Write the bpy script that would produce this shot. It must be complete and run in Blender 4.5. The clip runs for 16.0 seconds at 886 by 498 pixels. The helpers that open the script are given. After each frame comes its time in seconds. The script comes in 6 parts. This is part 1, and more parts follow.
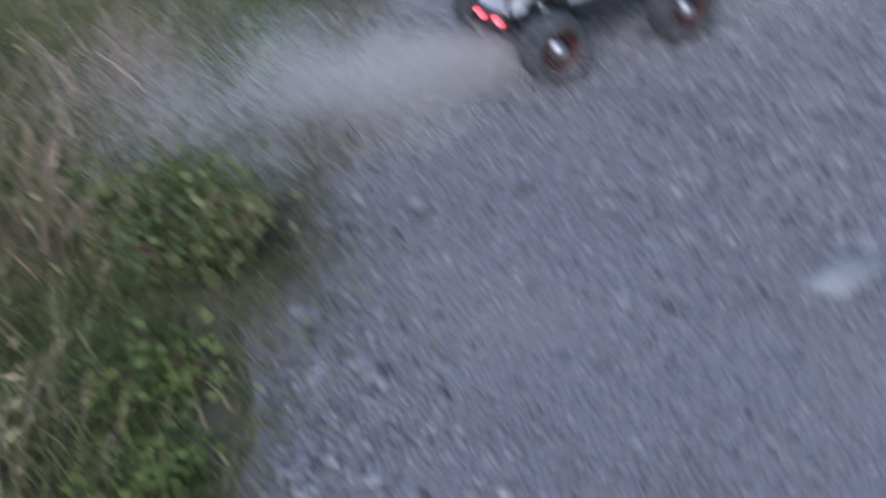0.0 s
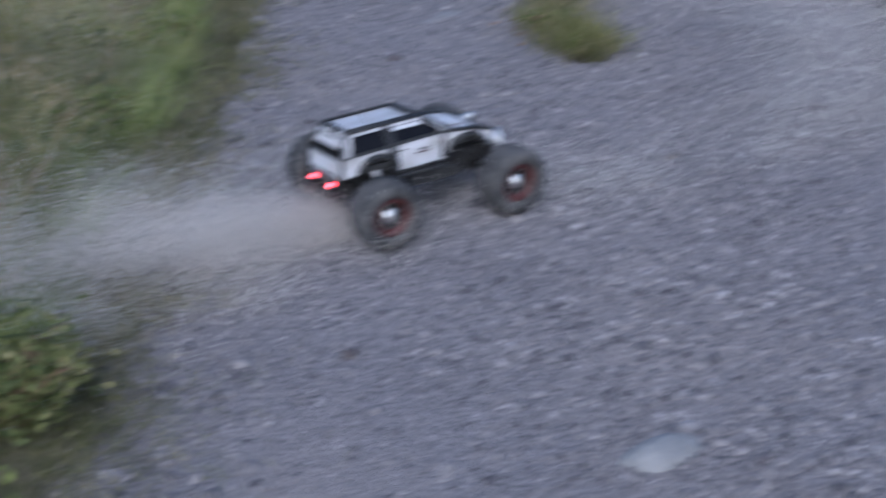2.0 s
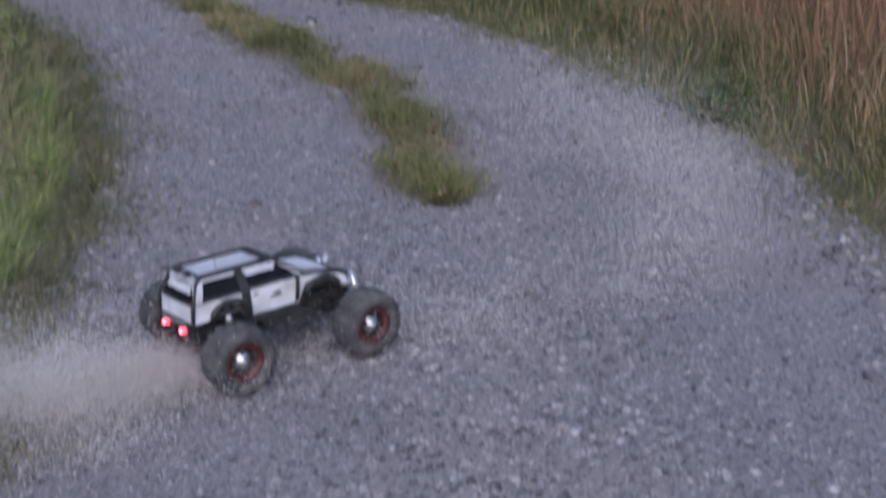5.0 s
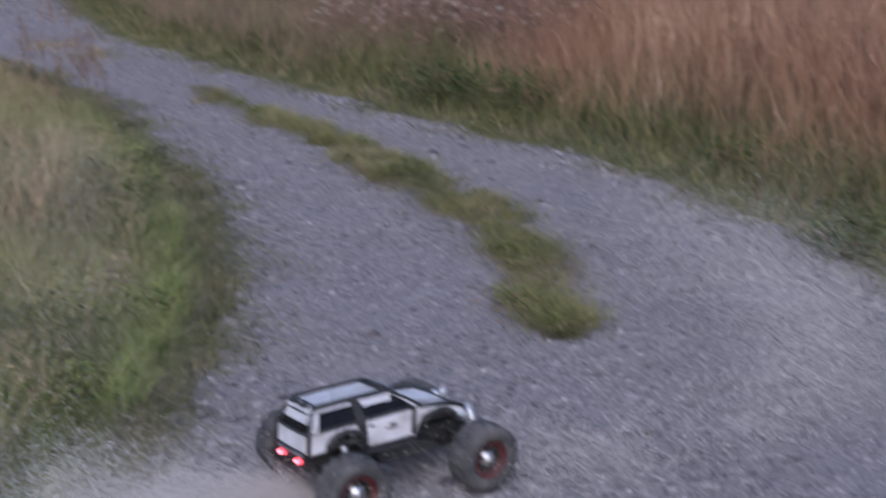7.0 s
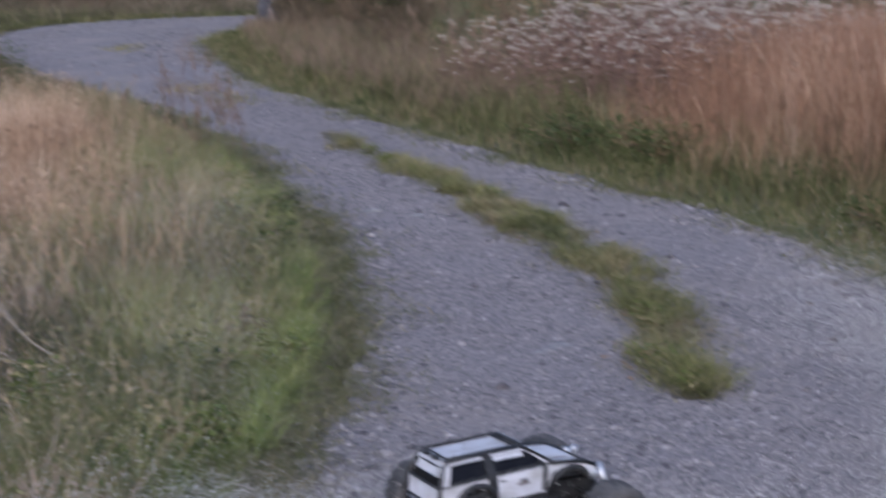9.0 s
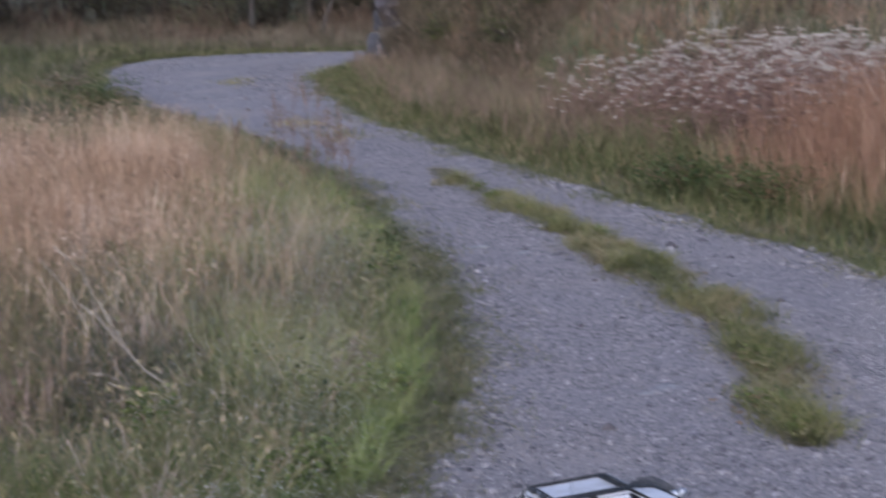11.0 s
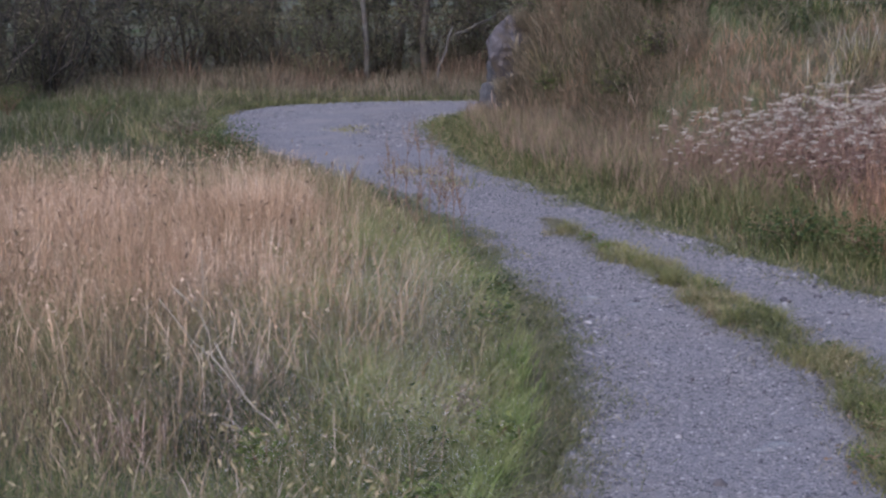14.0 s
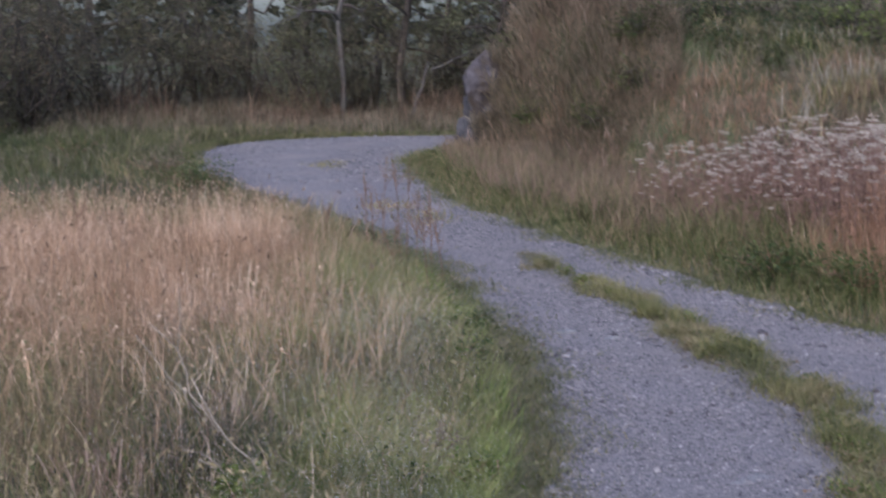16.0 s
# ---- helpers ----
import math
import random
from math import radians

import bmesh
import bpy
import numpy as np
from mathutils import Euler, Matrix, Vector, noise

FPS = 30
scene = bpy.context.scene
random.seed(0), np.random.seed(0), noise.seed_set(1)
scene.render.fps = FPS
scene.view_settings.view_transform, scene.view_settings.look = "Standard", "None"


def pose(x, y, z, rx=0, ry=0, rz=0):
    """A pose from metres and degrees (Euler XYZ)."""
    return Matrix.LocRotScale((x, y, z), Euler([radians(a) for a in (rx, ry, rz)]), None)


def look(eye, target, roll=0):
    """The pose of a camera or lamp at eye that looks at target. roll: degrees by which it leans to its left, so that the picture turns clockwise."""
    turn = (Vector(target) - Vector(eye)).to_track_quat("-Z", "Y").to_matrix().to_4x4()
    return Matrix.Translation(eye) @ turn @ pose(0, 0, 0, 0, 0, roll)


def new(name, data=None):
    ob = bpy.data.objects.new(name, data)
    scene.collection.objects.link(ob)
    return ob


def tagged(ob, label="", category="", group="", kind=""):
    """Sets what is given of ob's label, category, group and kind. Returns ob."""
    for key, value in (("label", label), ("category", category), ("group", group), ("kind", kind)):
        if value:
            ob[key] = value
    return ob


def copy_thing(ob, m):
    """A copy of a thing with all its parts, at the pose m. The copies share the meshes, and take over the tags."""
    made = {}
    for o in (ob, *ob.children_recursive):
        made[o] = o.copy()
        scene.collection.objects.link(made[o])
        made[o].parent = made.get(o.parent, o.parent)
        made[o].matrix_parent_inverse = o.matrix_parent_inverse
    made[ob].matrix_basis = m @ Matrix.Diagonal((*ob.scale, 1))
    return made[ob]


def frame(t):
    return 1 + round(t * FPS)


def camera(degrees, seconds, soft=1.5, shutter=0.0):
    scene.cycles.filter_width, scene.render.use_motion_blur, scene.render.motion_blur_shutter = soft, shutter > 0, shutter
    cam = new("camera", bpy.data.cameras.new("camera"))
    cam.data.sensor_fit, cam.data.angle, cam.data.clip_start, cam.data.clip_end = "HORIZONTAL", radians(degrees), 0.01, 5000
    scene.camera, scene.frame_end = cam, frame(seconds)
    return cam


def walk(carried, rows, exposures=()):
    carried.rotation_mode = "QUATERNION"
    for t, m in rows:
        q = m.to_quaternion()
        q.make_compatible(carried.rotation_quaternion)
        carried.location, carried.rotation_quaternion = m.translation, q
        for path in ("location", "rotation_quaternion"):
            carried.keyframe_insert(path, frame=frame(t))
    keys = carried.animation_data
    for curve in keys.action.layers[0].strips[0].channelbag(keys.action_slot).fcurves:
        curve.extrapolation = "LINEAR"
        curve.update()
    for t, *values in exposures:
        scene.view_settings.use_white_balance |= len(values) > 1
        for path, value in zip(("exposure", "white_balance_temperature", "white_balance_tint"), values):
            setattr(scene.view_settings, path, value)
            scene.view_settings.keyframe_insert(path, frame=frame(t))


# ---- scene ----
# ---- the camera: a person stands on the track and turns after the model car ----
# seconds, yaw to the left, pitch up, roll, in degrees, and where the eye is
PATH = [
    (0, -4.864, -32.693, -8.069, -0.016, -0.014, 1.598), (0.5, -3.575, -30.309, -6.604, -0.020, -0.020, 1.614),
    (1, -4.558, -28.669, -6.385, 0.006, -0.012, 1.612), (1.5, -9.485, -27.259, -3.812, 0.004, 0.001, 1.598),
    (2, -13.244, -26.779, -1.617, 0.004, 0.012, 1.591), (2.5, -16.443, -25.836, -0.227, 0.003, 0.013, 1.594),
    (3, -18.786, -25.079, 0.524, 0.006, 0.010, 1.589), (3.2, -19.461, -24.816, 0.765, 0.005, 0.010, 1.592),
    (5.3, -18.310, -20.073, -0.685, 0.082, -0.014, 1.581), (5.5, -18.009, -19.297, 0.010, 0.079, -0.004, 1.587),
    (6, -16.735, -17.296, -1.261, 0.097, -0.015, 1.579), (6.5, -14.765, -16.318, -1.439, 0.092, -0.000, 1.572),
    (7, -13.415, -15.508, -1.312, 0.090, 0.015, 1.571), (7.5, -12.096, -14.620, -1.026, 0.077, 0.034, 1.566),
    (8, -10.841, -14.094, -0.840, 0.065, 0.036, 1.573), (8.5, -9.567, -13.797, -1.057, 0.059, 0.034, 1.579),
    (9, -8.450, -13.519, -0.842, 0.047, 0.022, 1.593), (9.2, -7.930, -13.309, -0.912, 0.040, 0.019, 1.596),
    (11.3, -3.503, -11.761, -0.683, 0.019, 0.020, 1.598), (11.5, -2.938, -11.559, -0.846, 0.019, 0.017, 1.596),
    (12, -1.831, -10.950, -0.636, 0.000, 0.000, 1.600), (12.5, -0.727, -10.325, -0.895, 0.000, 0.000, 1.600),
    (13, -0.017, -9.522, -0.526, 0.000, 0.000, 1.600), (13.5, 0.391, -9.619, -0.406, 0.000, 0.000, 1.600),
    (14, 0.143, -9.994, -0.084, 0.000, 0.000, 1.600), (14.5, 0.000, -9.300, 0.000, 0.000, 0.000, 1.600),
    (15, -0.096, -8.495, -0.125, 0.000, 0.000, 1.600), (15.5, -0.331, -8.418, 0.026, 0.000, 0.000, 1.600),
    (16, -0.778, -8.595, -0.262, 0.000, 0.000, 1.600),
]
EXPOSURE = 0.75
cam = camera(34.82, 16.0, soft=2.3, shutter=2.4)
walk(cam, [(t, pose(ex, ey, ez, 90 + p, 0, y) @ pose(0, 0, 0, 0, 0, r)) for t, y, p, r, ex, ey, ez in PATH],
     [(0.0, EXPOSURE + 0.12, 5030, 11), (3.0, EXPOSURE + 0.07, 5130, 12), (5.5, EXPOSURE + 0.05, 5380, 19), (9.0, EXPOSURE + 0.10, 5350, 16.5), (11.5, EXPOSURE + 0.19, 5300, 16.5), (16.0, EXPOSURE + 0.24, 5350, 18)])

# ---- light: an overcast evening sky ----
world = bpy.data.worlds.new("evening_sky")
scene.world = world
world.use_nodes = True
wn = world.node_tree.nodes
sky = wn.new("ShaderNodeTexSky")
sky.sky_type = "NISHITA"
sky.sun_disc = False
sky.sun_elevation, sky.sun_rotation = radians(32), radians(200)
sky.air_density, sky.dust_density = 1.0, 3.0
wn["Background"].inputs["Strength"].default_value = 0.1
world.node_tree.links.new(sky.outputs[0], wn["Background"].inputs["Color"])
sun = new("sun", bpy.data.lights.new("sun", "SUN"))
sun.data.energy, sun.data.angle, sun.data.color = 1.0, radians(40), (1.0, 0.95, 0.9)
sun.matrix_world = look((0, 0, 30), (0 + 30 * math.cos(radians(58)) * math.sin(radians(20)) , 30 * math.cos(radians(58)) * math.cos(radians(20)), 30 - 30 * math.sin(radians(50))))



# ---- materials ----
def mat(name, colours, rough=0.8, scale=8.0, bump=0.3, bump_scale=60.0, metal=0.0, patch=0.0, patch_colour=None, rand=None, spec=0.3, emit=None, translucent=0.0):
    """Colour ramp over noise at one scale, wear at a second, bump; rand='island' or 'object' varies piece by piece."""
    m = bpy.data.materials.new(name)
    m.use_nodes = True
    nt_, ns = m.node_tree, m.node_tree.nodes
    bsdf = ns["Principled BSDF"]
    ln = nt_.links.new
    geo = ns.new("ShaderNodeNewGeometry")
    nz = ns.new("ShaderNodeTexNoise")
    nz.inputs["Scale"].default_value, nz.inputs["Detail"].default_value, nz.inputs["Roughness"].default_value = scale, 6.0, 0.62
    ln(geo.outputs["Position"], nz.inputs["Vector"])
    ramp = ns.new("ShaderNodeValToRGB")
    els = ramp.color_ramp.elements
    while len(els) < len(colours):
        els.new(0.5)
    for i, c in enumerate(colours):
        els[i].position = 0.0 if rand and i == 0 else (i / (len(colours) - 1) if rand else 0.3 + 0.4 * i / max(1, len(colours) - 1))
        els[i].color = (*c, 1)
    if rand:
        src = geo.outputs["Random Per Island"] if rand == "island" else ns.new("ShaderNodeObjectInfo").outputs["Random"]
        mix = ns.new("ShaderNodeMath")
        mix.operation = "MULTIPLY_ADD"
        mix.inputs[1].default_value = 0.75
        sub = ns.new("ShaderNodeMath")
        sub.operation = "MULTIPLY_ADD"
        sub.inputs[1].default_value, sub.inputs[2].default_value = 1.7, -0.73
        ln(nz.outputs["Fac"], sub.inputs[0])
        ln(src, mix.inputs[0])
        ln(sub.outputs[0], mix.inputs[2])
        ln(mix.outputs[0], ramp.inputs["Fac"])
    else:
        ln(nz.outputs["Fac"], ramp.inputs["Fac"])
    out = ramp.outputs["Color"]
    if patch_colour:
        n2 = ns.new("ShaderNodeTexNoise")
        n2.inputs["Scale"].default_value, n2.inputs["Detail"].default_value = patch, 4.0
        ln(geo.outputs["Position"], n2.inputs["Vector"])
        r2 = ns.new("ShaderNodeMapRange")
        r2.inputs["From Min"].default_value, r2.inputs["From Max"].default_value = 0.48, 0.68
        ln(n2.outputs["Fac"], r2.inputs["Value"])
        mx = ns.new("ShaderNodeMix")
        mx.data_type = "RGBA"
        ln(r2.outputs[0], mx.inputs["Factor"])
        ln(out, mx.inputs[6])
        mx.inputs[7].default_value = (*patch_colour, 1)
        out = mx.outputs[2]
    ln(out, bsdf.inputs["Base Color"])
    bsdf.inputs["Roughness"].default_value, bsdf.inputs["Metallic"].default_value = rough, metal
    bsdf.inputs["Specular IOR Level"].default_value = spec
    if bump:
        nb = ns.new("ShaderNodeTexNoise")
        nb.inputs["Scale"].default_value, nb.inputs["Detail"].default_value = bump_scale, 5.0
        ln(geo.outputs["Position"], nb.inputs["Vector"])
        bp = ns.new("ShaderNodeBump")
        bp.inputs["Strength"].default_value, bp.inputs["Distance"].default_value = bump, 0.01
        ln(nb.outputs["Fac"], bp.inputs["Height"])
        ln(bp.outputs[0], bsdf.inputs["Normal"])
    if emit:
        bsdf.inputs["Emission Color"].default_value = (*emit[0], 1)
        bsdf.inputs["Emission Strength"].default_value = emit[1]
    if translucent:
        tr = ns.new("ShaderNodeBsdfTranslucent")
        ln(out, tr.inputs["Color"])
        ms = ns.new("ShaderNodeMixShader")
        ms.inputs[0].default_value = translucent
        ln(bsdf.outputs[0], ms.inputs[1])
        ln(tr.outputs[0], ms.inputs[2])
        ln(ms.outputs[0], ns["Material Output"].inputs["Surface"])
    return m


M_soil = mat("soil", [(0.05, 0.055, 0.03), (0.09, 0.08, 0.05), (0.14, 0.12, 0.08)], 0.95, 3.0, 0.6, 40, patch=0.8, patch_colour=(0.06, 0.09, 0.03))
M_road = mat("road_dust", [(0.085, 0.0781, 0.0812), (0.178, 0.165, 0.17), (0.292, 0.272, 0.274)], 0.95, 85.0, 1.0, 110, patch=1.3, patch_colour=(0.218, 0.196, 0.19))
M_gravel = mat("gravel_stone", [(0.0525, 0.0494, 0.0545), (0.108, 0.101, 0.108), (0.165, 0.153, 0.159), (0.226, 0.207, 0.204), (0.341, 0.319, 0.319)], 0.85, 30.0, 0.25, 200, rand="island")
M_tuft = mat("yellow_green_grass", [(0.08, 0.092, 0.027), (0.165, 0.168, 0.055), (0.26, 0.24, 0.092), (0.36, 0.30, 0.15)], 0.65, 2.2, 0, rand="island", translucent=0.25)
M_fringe = mat("worn_straw", [(0.085, 0.08, 0.05), (0.14, 0.128, 0.083), (0.20, 0.178, 0.122), (0.27, 0.24, 0.17)], 0.75, 3.0, 0, rand="island", translucent=0.2)
M_pale = mat("pale_stone", [(0.149, 0.149, 0.155), (0.2, 0.198, 0.201), (0.246, 0.245, 0.245)], 0.85, 25.0, 0.4, 90)
M_green = mat("green_grass", [(0.10, 0.13, 0.04), (0.205, 0.232, 0.078), (0.33, 0.335, 0.13), (0.46, 0.42, 0.21)], 0.6, 2.0, 0, rand="island", translucent=0.3)
M_deep = mat("deep_green_grass", [(0.05, 0.075, 0.022), (0.10, 0.125, 0.04), (0.165, 0.175, 0.06), (0.25, 0.225, 0.105)], 0.6, 2.0, 0, rand="island", translucent=0.3)
M_mixed = mat("mixed_grass", [(0.095, 0.115, 0.044), (0.185, 0.182, 0.074), (0.33, 0.268, 0.142), (0.44, 0.34, 0.21)], 0.65, 1.6, 0, rand="island", translucent=0.25)
M_tan = mat("dry_grass", [(0.16, 0.115, 0.06), (0.42, 0.28, 0.172), (0.61, 0.42, 0.27), (0.84, 0.67, 0.50)], 0.7, 1.4, 0, rand="island", translucent=0.35)
M_mound = mat("mound_straw", [(0.06, 0.058, 0.034), (0.13, 0.108, 0.07), (0.215, 0.17, 0.118), (0.34, 0.28, 0.20)], 0.7, 1.0, 0, rand="island", translucent=0.2)
M_dim = mat("dark_grass", [(0.025, 0.045, 0.012), (0.05, 0.075, 0.02), (0.09, 0.105, 0.03), (0.16, 0.14, 0.06)], 0.6, 1.2, 0, rand="island", translucent=0.25)
M_mead = mat("far_meadow_grass", [(0.035, 0.05, 0.018), (0.065, 0.08, 0.028), (0.105, 0.112, 0.044), (0.18, 0.155, 0.08)], 0.6, 0.8, 0, rand="island", translucent=0.25)
M_mauve = mat("mauve_withered", [(0.07, 0.052, 0.045), (0.12, 0.09, 0.078), (0.18, 0.138, 0.118), (0.25, 0.195, 0.165)], 0.75, 1.6, 0, rand="island", translucent=0.2)
M_rust = mat("rusty_reed", [(0.05, 0.04, 0.028), (0.115, 0.078, 0.05), (0.18, 0.12, 0.078), (0.26, 0.185, 0.125)], 0.7, 1.2, 0, rand="island", translucent=0.2)
M_pinkish = mat("pinkish_seed_grass", [(0.20, 0.135, 0.09), (0.36, 0.245, 0.18), (0.48, 0.35, 0.275), (0.60, 0.48, 0.40)], 0.7, 1.8, 0, rand="island", translucent=0.3)
M_strip = mat("olive_grass", [(0.058, 0.071, 0.026), (0.11, 0.121, 0.044), (0.188, 0.177, 0.073), (0.295, 0.245, 0.13)], 0.65, 2.2, 0, rand="island", translucent=0.25)
M_lush = mat("lush_grass", [(0.10, 0.145, 0.035), (0.18, 0.235, 0.06), (0.29, 0.34, 0.105), (0.40, 0.40, 0.16)], 0.6, 3.0, 0, rand="island", translucent=0.35)
M_bramble = mat("bramble_leaf", [(0.018, 0.03, 0.012), (0.036, 0.052, 0.019), (0.06, 0.074, 0.028), (0.105, 0.10, 0.048)], 0.6, 1.4, 0, rand="island", translucent=0.2)
M_red = mat("reddish_grass", [(0.115, 0.08, 0.045), (0.285, 0.163, 0.098), (0.395, 0.228, 0.143), (0.485, 0.328, 0.225)], 0.7, 1.2, 0, rand="island", translucent=0.25)
M_reed = mat("far_dry_reed", [(0.10, 0.08, 0.05), (0.18, 0.125, 0.085), (0.25, 0.175, 0.12), (0.33, 0.25, 0.175)], 0.7, 1.2, 0, rand="island", translucent=0.2)
M_weed = mat("weed_leaf", [(0.06, 0.082, 0.02), (0.115, 0.145, 0.035), (0.20, 0.215, 0.06)], 0.65, 6.0, 0.2, 80, rand="island", translucent=0.25)
M_stalk = mat("dry_stalk", [(0.10, 0.06, 0.04), (0.20, 0.12, 0.08), (0.28, 0.18, 0.12)], 0.8, 20.0, 0.2, 100)
M_umbel = mat("flower_fluff", [(0.30, 0.25, 0.205), (0.46, 0.405, 0.34), (0.66, 0.61, 0.53)], 0.9, 14.0, 0, rand="island", translucent=0.2)
M_pinkstem = mat("pink_stem", [(0.11, 0.07, 0.052), (0.21, 0.13, 0.10), (0.29, 0.19, 0.15)], 0.8, 6.0, 0, rand="island")
M_plume = mat("pale_plume", [(0.24, 0.215, 0.16), (0.36, 0.325, 0.255), (0.50, 0.46, 0.38)], 0.8, 5.0, 0, rand="island", translucent=0.3)
M_twig = mat("dead_twig", [(0.20, 0.165, 0.13), (0.28, 0.24, 0.19), (0.36, 0.31, 0.25)], 0.85, 30.0, 0.3, 120)
M_rock = mat("grey_rock", [(0.04, 0.036, 0.04), (0.09, 0.081, 0.089), (0.15, 0.137, 0.146)], 0.95, 7.0, 1.0, 18, patch=5.0, patch_colour=(0.095, 0.075, 0.06))
M_darkrock = mat("dark_rock", [(0.035, 0.033, 0.035), (0.075, 0.072, 0.078), (0.13, 0.125, 0.13)], 0.95, 6.0, 1.0, 14, patch=3.0, patch_colour=(0.06, 0.052, 0.04))
M_bark = mat("bark", [(0.035, 0.028, 0.022), (0.07, 0.058, 0.048), (0.12, 0.10, 0.085)], 0.95, 9.0, 0.8, 30)
M_palebark = mat("pale_bark", [(0.06, 0.054, 0.048), (0.105, 0.097, 0.088), (0.16, 0.15, 0.135)], 0.9, 7.0, 0.6, 30, patch=4.0, patch_colour=(0.10, 0.08, 0.07))
M_leaf = mat("tree_leaf", [(0.058, 0.066, 0.034), (0.106, 0.11, 0.054), (0.145, 0.143, 0.073), (0.20, 0.155, 0.092)], 0.55, 0.7, 0, rand="island", translucent=0.3)
M_farwood = mat("far_wood_leaf", [(0.028, 0.03, 0.02), (0.05, 0.05, 0.032), (0.07, 0.068, 0.042), (0.10, 0.085, 0.055)], 0.6, 0.5, 0, rand="island", translucent=0.2)
M_leafy = mat("shrub_leaf", [(0.050, 0.054, 0.034), (0.095, 0.09, 0.052), (0.128, 0.115, 0.066), (0.19, 0.13, 0.085)], 0.55, 0.9, 0, rand="island", translucent=0.3)


# ---- shape helpers ----
def raw_mesh(name, co, sizes, idx, material, smooth=False):
    """A mesh from numpy arrays: corners, the size of each face, and the corners of all faces in a row."""
    me = bpy.data.meshes.new(name)
    me.vertices.add(len(co))
    me.vertices.foreach_set("co", np.ascontiguousarray(co, dtype=np.float32).ravel())
    me.loops.add(len(idx))
    me.loops.foreach_set("vertex_index", np.ascontiguousarray(idx, dtype=np.int32))
    me.polygons.add(len(sizes))
    starts = np.concatenate([[0], np.cumsum(sizes)[:-1]]).astype(np.int32)
    me.polygons.foreach_set("loop_start", starts)
    if smooth:
        me.polygons.foreach_set("use_smooth", np.ones(len(sizes), dtype=bool))
    me.materials.append(material)
    me.update(calc_edges=True)
    me.validate()
    return me


def part(name, bm, material, parent=None, label=""):
    """A bmesh as one mesh object under its thing."""
    me = bpy.data.meshes.new(name)
    bmesh.ops.recalc_face_normals(bm, faces=bm.faces)
    bm.to_mesh(me)
    bm.free()
    me.materials.append(material)
    ob = new(name, me)
    ob.parent = parent
    return tagged(ob, label)


def meshpart(name, me, parent=None, label=""):
    ob = new(name, me)
    ob.parent = parent
    return tagged(ob, label)


def smooth_by(bm, on=True):
    for f in bm.faces:
        f.smooth = on
    return bm


def tube(paths, material, name="tube", sides=6):
    """Tapered tubes in one mesh: each path is a list of (x, y, z, radius)."""
    co, sizes, idx = [], [], []
    for path in paths:
        p = np.array(path, float)
        base = len(co)
        for i in range(len(p)):
            d = p[min(i + 1, len(p) - 1), :3] - p[max(i - 1, 0), :3]
            d /= np.linalg.norm(d) + 1e-9
            a = np.cross(d, (0.31, 0.95, 0.05) if abs(d[1]) < 0.9 else (1, 0, 0))
            a /= np.linalg.norm(a) + 1e-9
            b = np.cross(d, a)
            for k in range(sides):
                w = 2 * math.pi * k / sides
                co.append(p[i, :3] + p[i, 3] * (math.cos(w) * a + math.sin(w) * b))
        for i in range(len(p) - 1):
            for k in range(sides):
                idx += [base + i * sides + k, base + i * sides + (k + 1) % sides, base + (i + 1) * sides + (k + 1) % sides, base + (i + 1) * sides + k]
                sizes.append(4)
        idx += [base + k for k in range(sides)][::-1]
        sizes.append(sides)
        idx += [base + (len(p) - 1) * sides + k for k in range(sides)]
        sizes.append(sides)
    return raw_mesh(name, np.array(co), np.array(sizes), np.array(idx), material, True)


def blades(name, xyz, height, width, lean, profile, material, r, droop=0.35):
    """Grass: one bent, tapering strip for each root. profile: widths from the root to just under the tip."""
    n, m = len(xyz), len(profile)
    az, face = r.uniform(0, 2 * math.pi, n), r.uniform(0, math.pi, n)
    h, ln_ = np.broadcast_to(height, n), np.broadcast_to(lean, n)
    s = np.arange(m + 1) / m
    bend = ln_[:, None] * h[:, None] * (0.35 * s + 0.65 * s**2)
    up = h[:, None] * (s - droop * np.clip(ln_, 0, 1)[:, None] * s**3)
    cx = xyz[:, 0, None] + bend * np.cos(az)[:, None]
    cy = xyz[:, 1, None] + bend * np.sin(az)[:, None]
    cz = xyz[:, 2, None] + up
    w = 0.5 * np.broadcast_to(width, n)[:, None] * np.array(profile)[None]
    fx, fy = np.cos(face)[:, None] * w, np.sin(face)[:, None] * w
    co = np.empty((n, 2 * m + 1, 3))
    co[:, 0:2 * m:2, 0], co[:, 0:2 * m:2, 1], co[:, 0:2 * m:2, 2] = cx[:, :m] - fx, cy[:, :m] - fy, cz[:, :m]
    co[:, 1:2 * m:2, 0], co[:, 1:2 * m:2, 1], co[:, 1:2 * m:2, 2] = cx[:, :m] + fx, cy[:, :m] + fy, cz[:, :m]
    co[:, 2 * m, 0], co[:, 2 * m, 1], co[:, 2 * m, 2] = cx[:, m], cy[:, m], cz[:, m]
    one = []
    for k in range(m - 1):
        one += [2 * k, 2 * k + 1, 2 * k + 3, 2 * k + 2]
    one += [2 * m - 2, 2 * m - 1, 2 * m]
    idx = (np.array(one)[None] + (np.arange(n) * (2 * m + 1))[:, None]).ravel()
    sizes = np.tile([4] * (m - 1) + [3], n)
    return raw_mesh(name, co.reshape(-1, 3), sizes, idx, material)


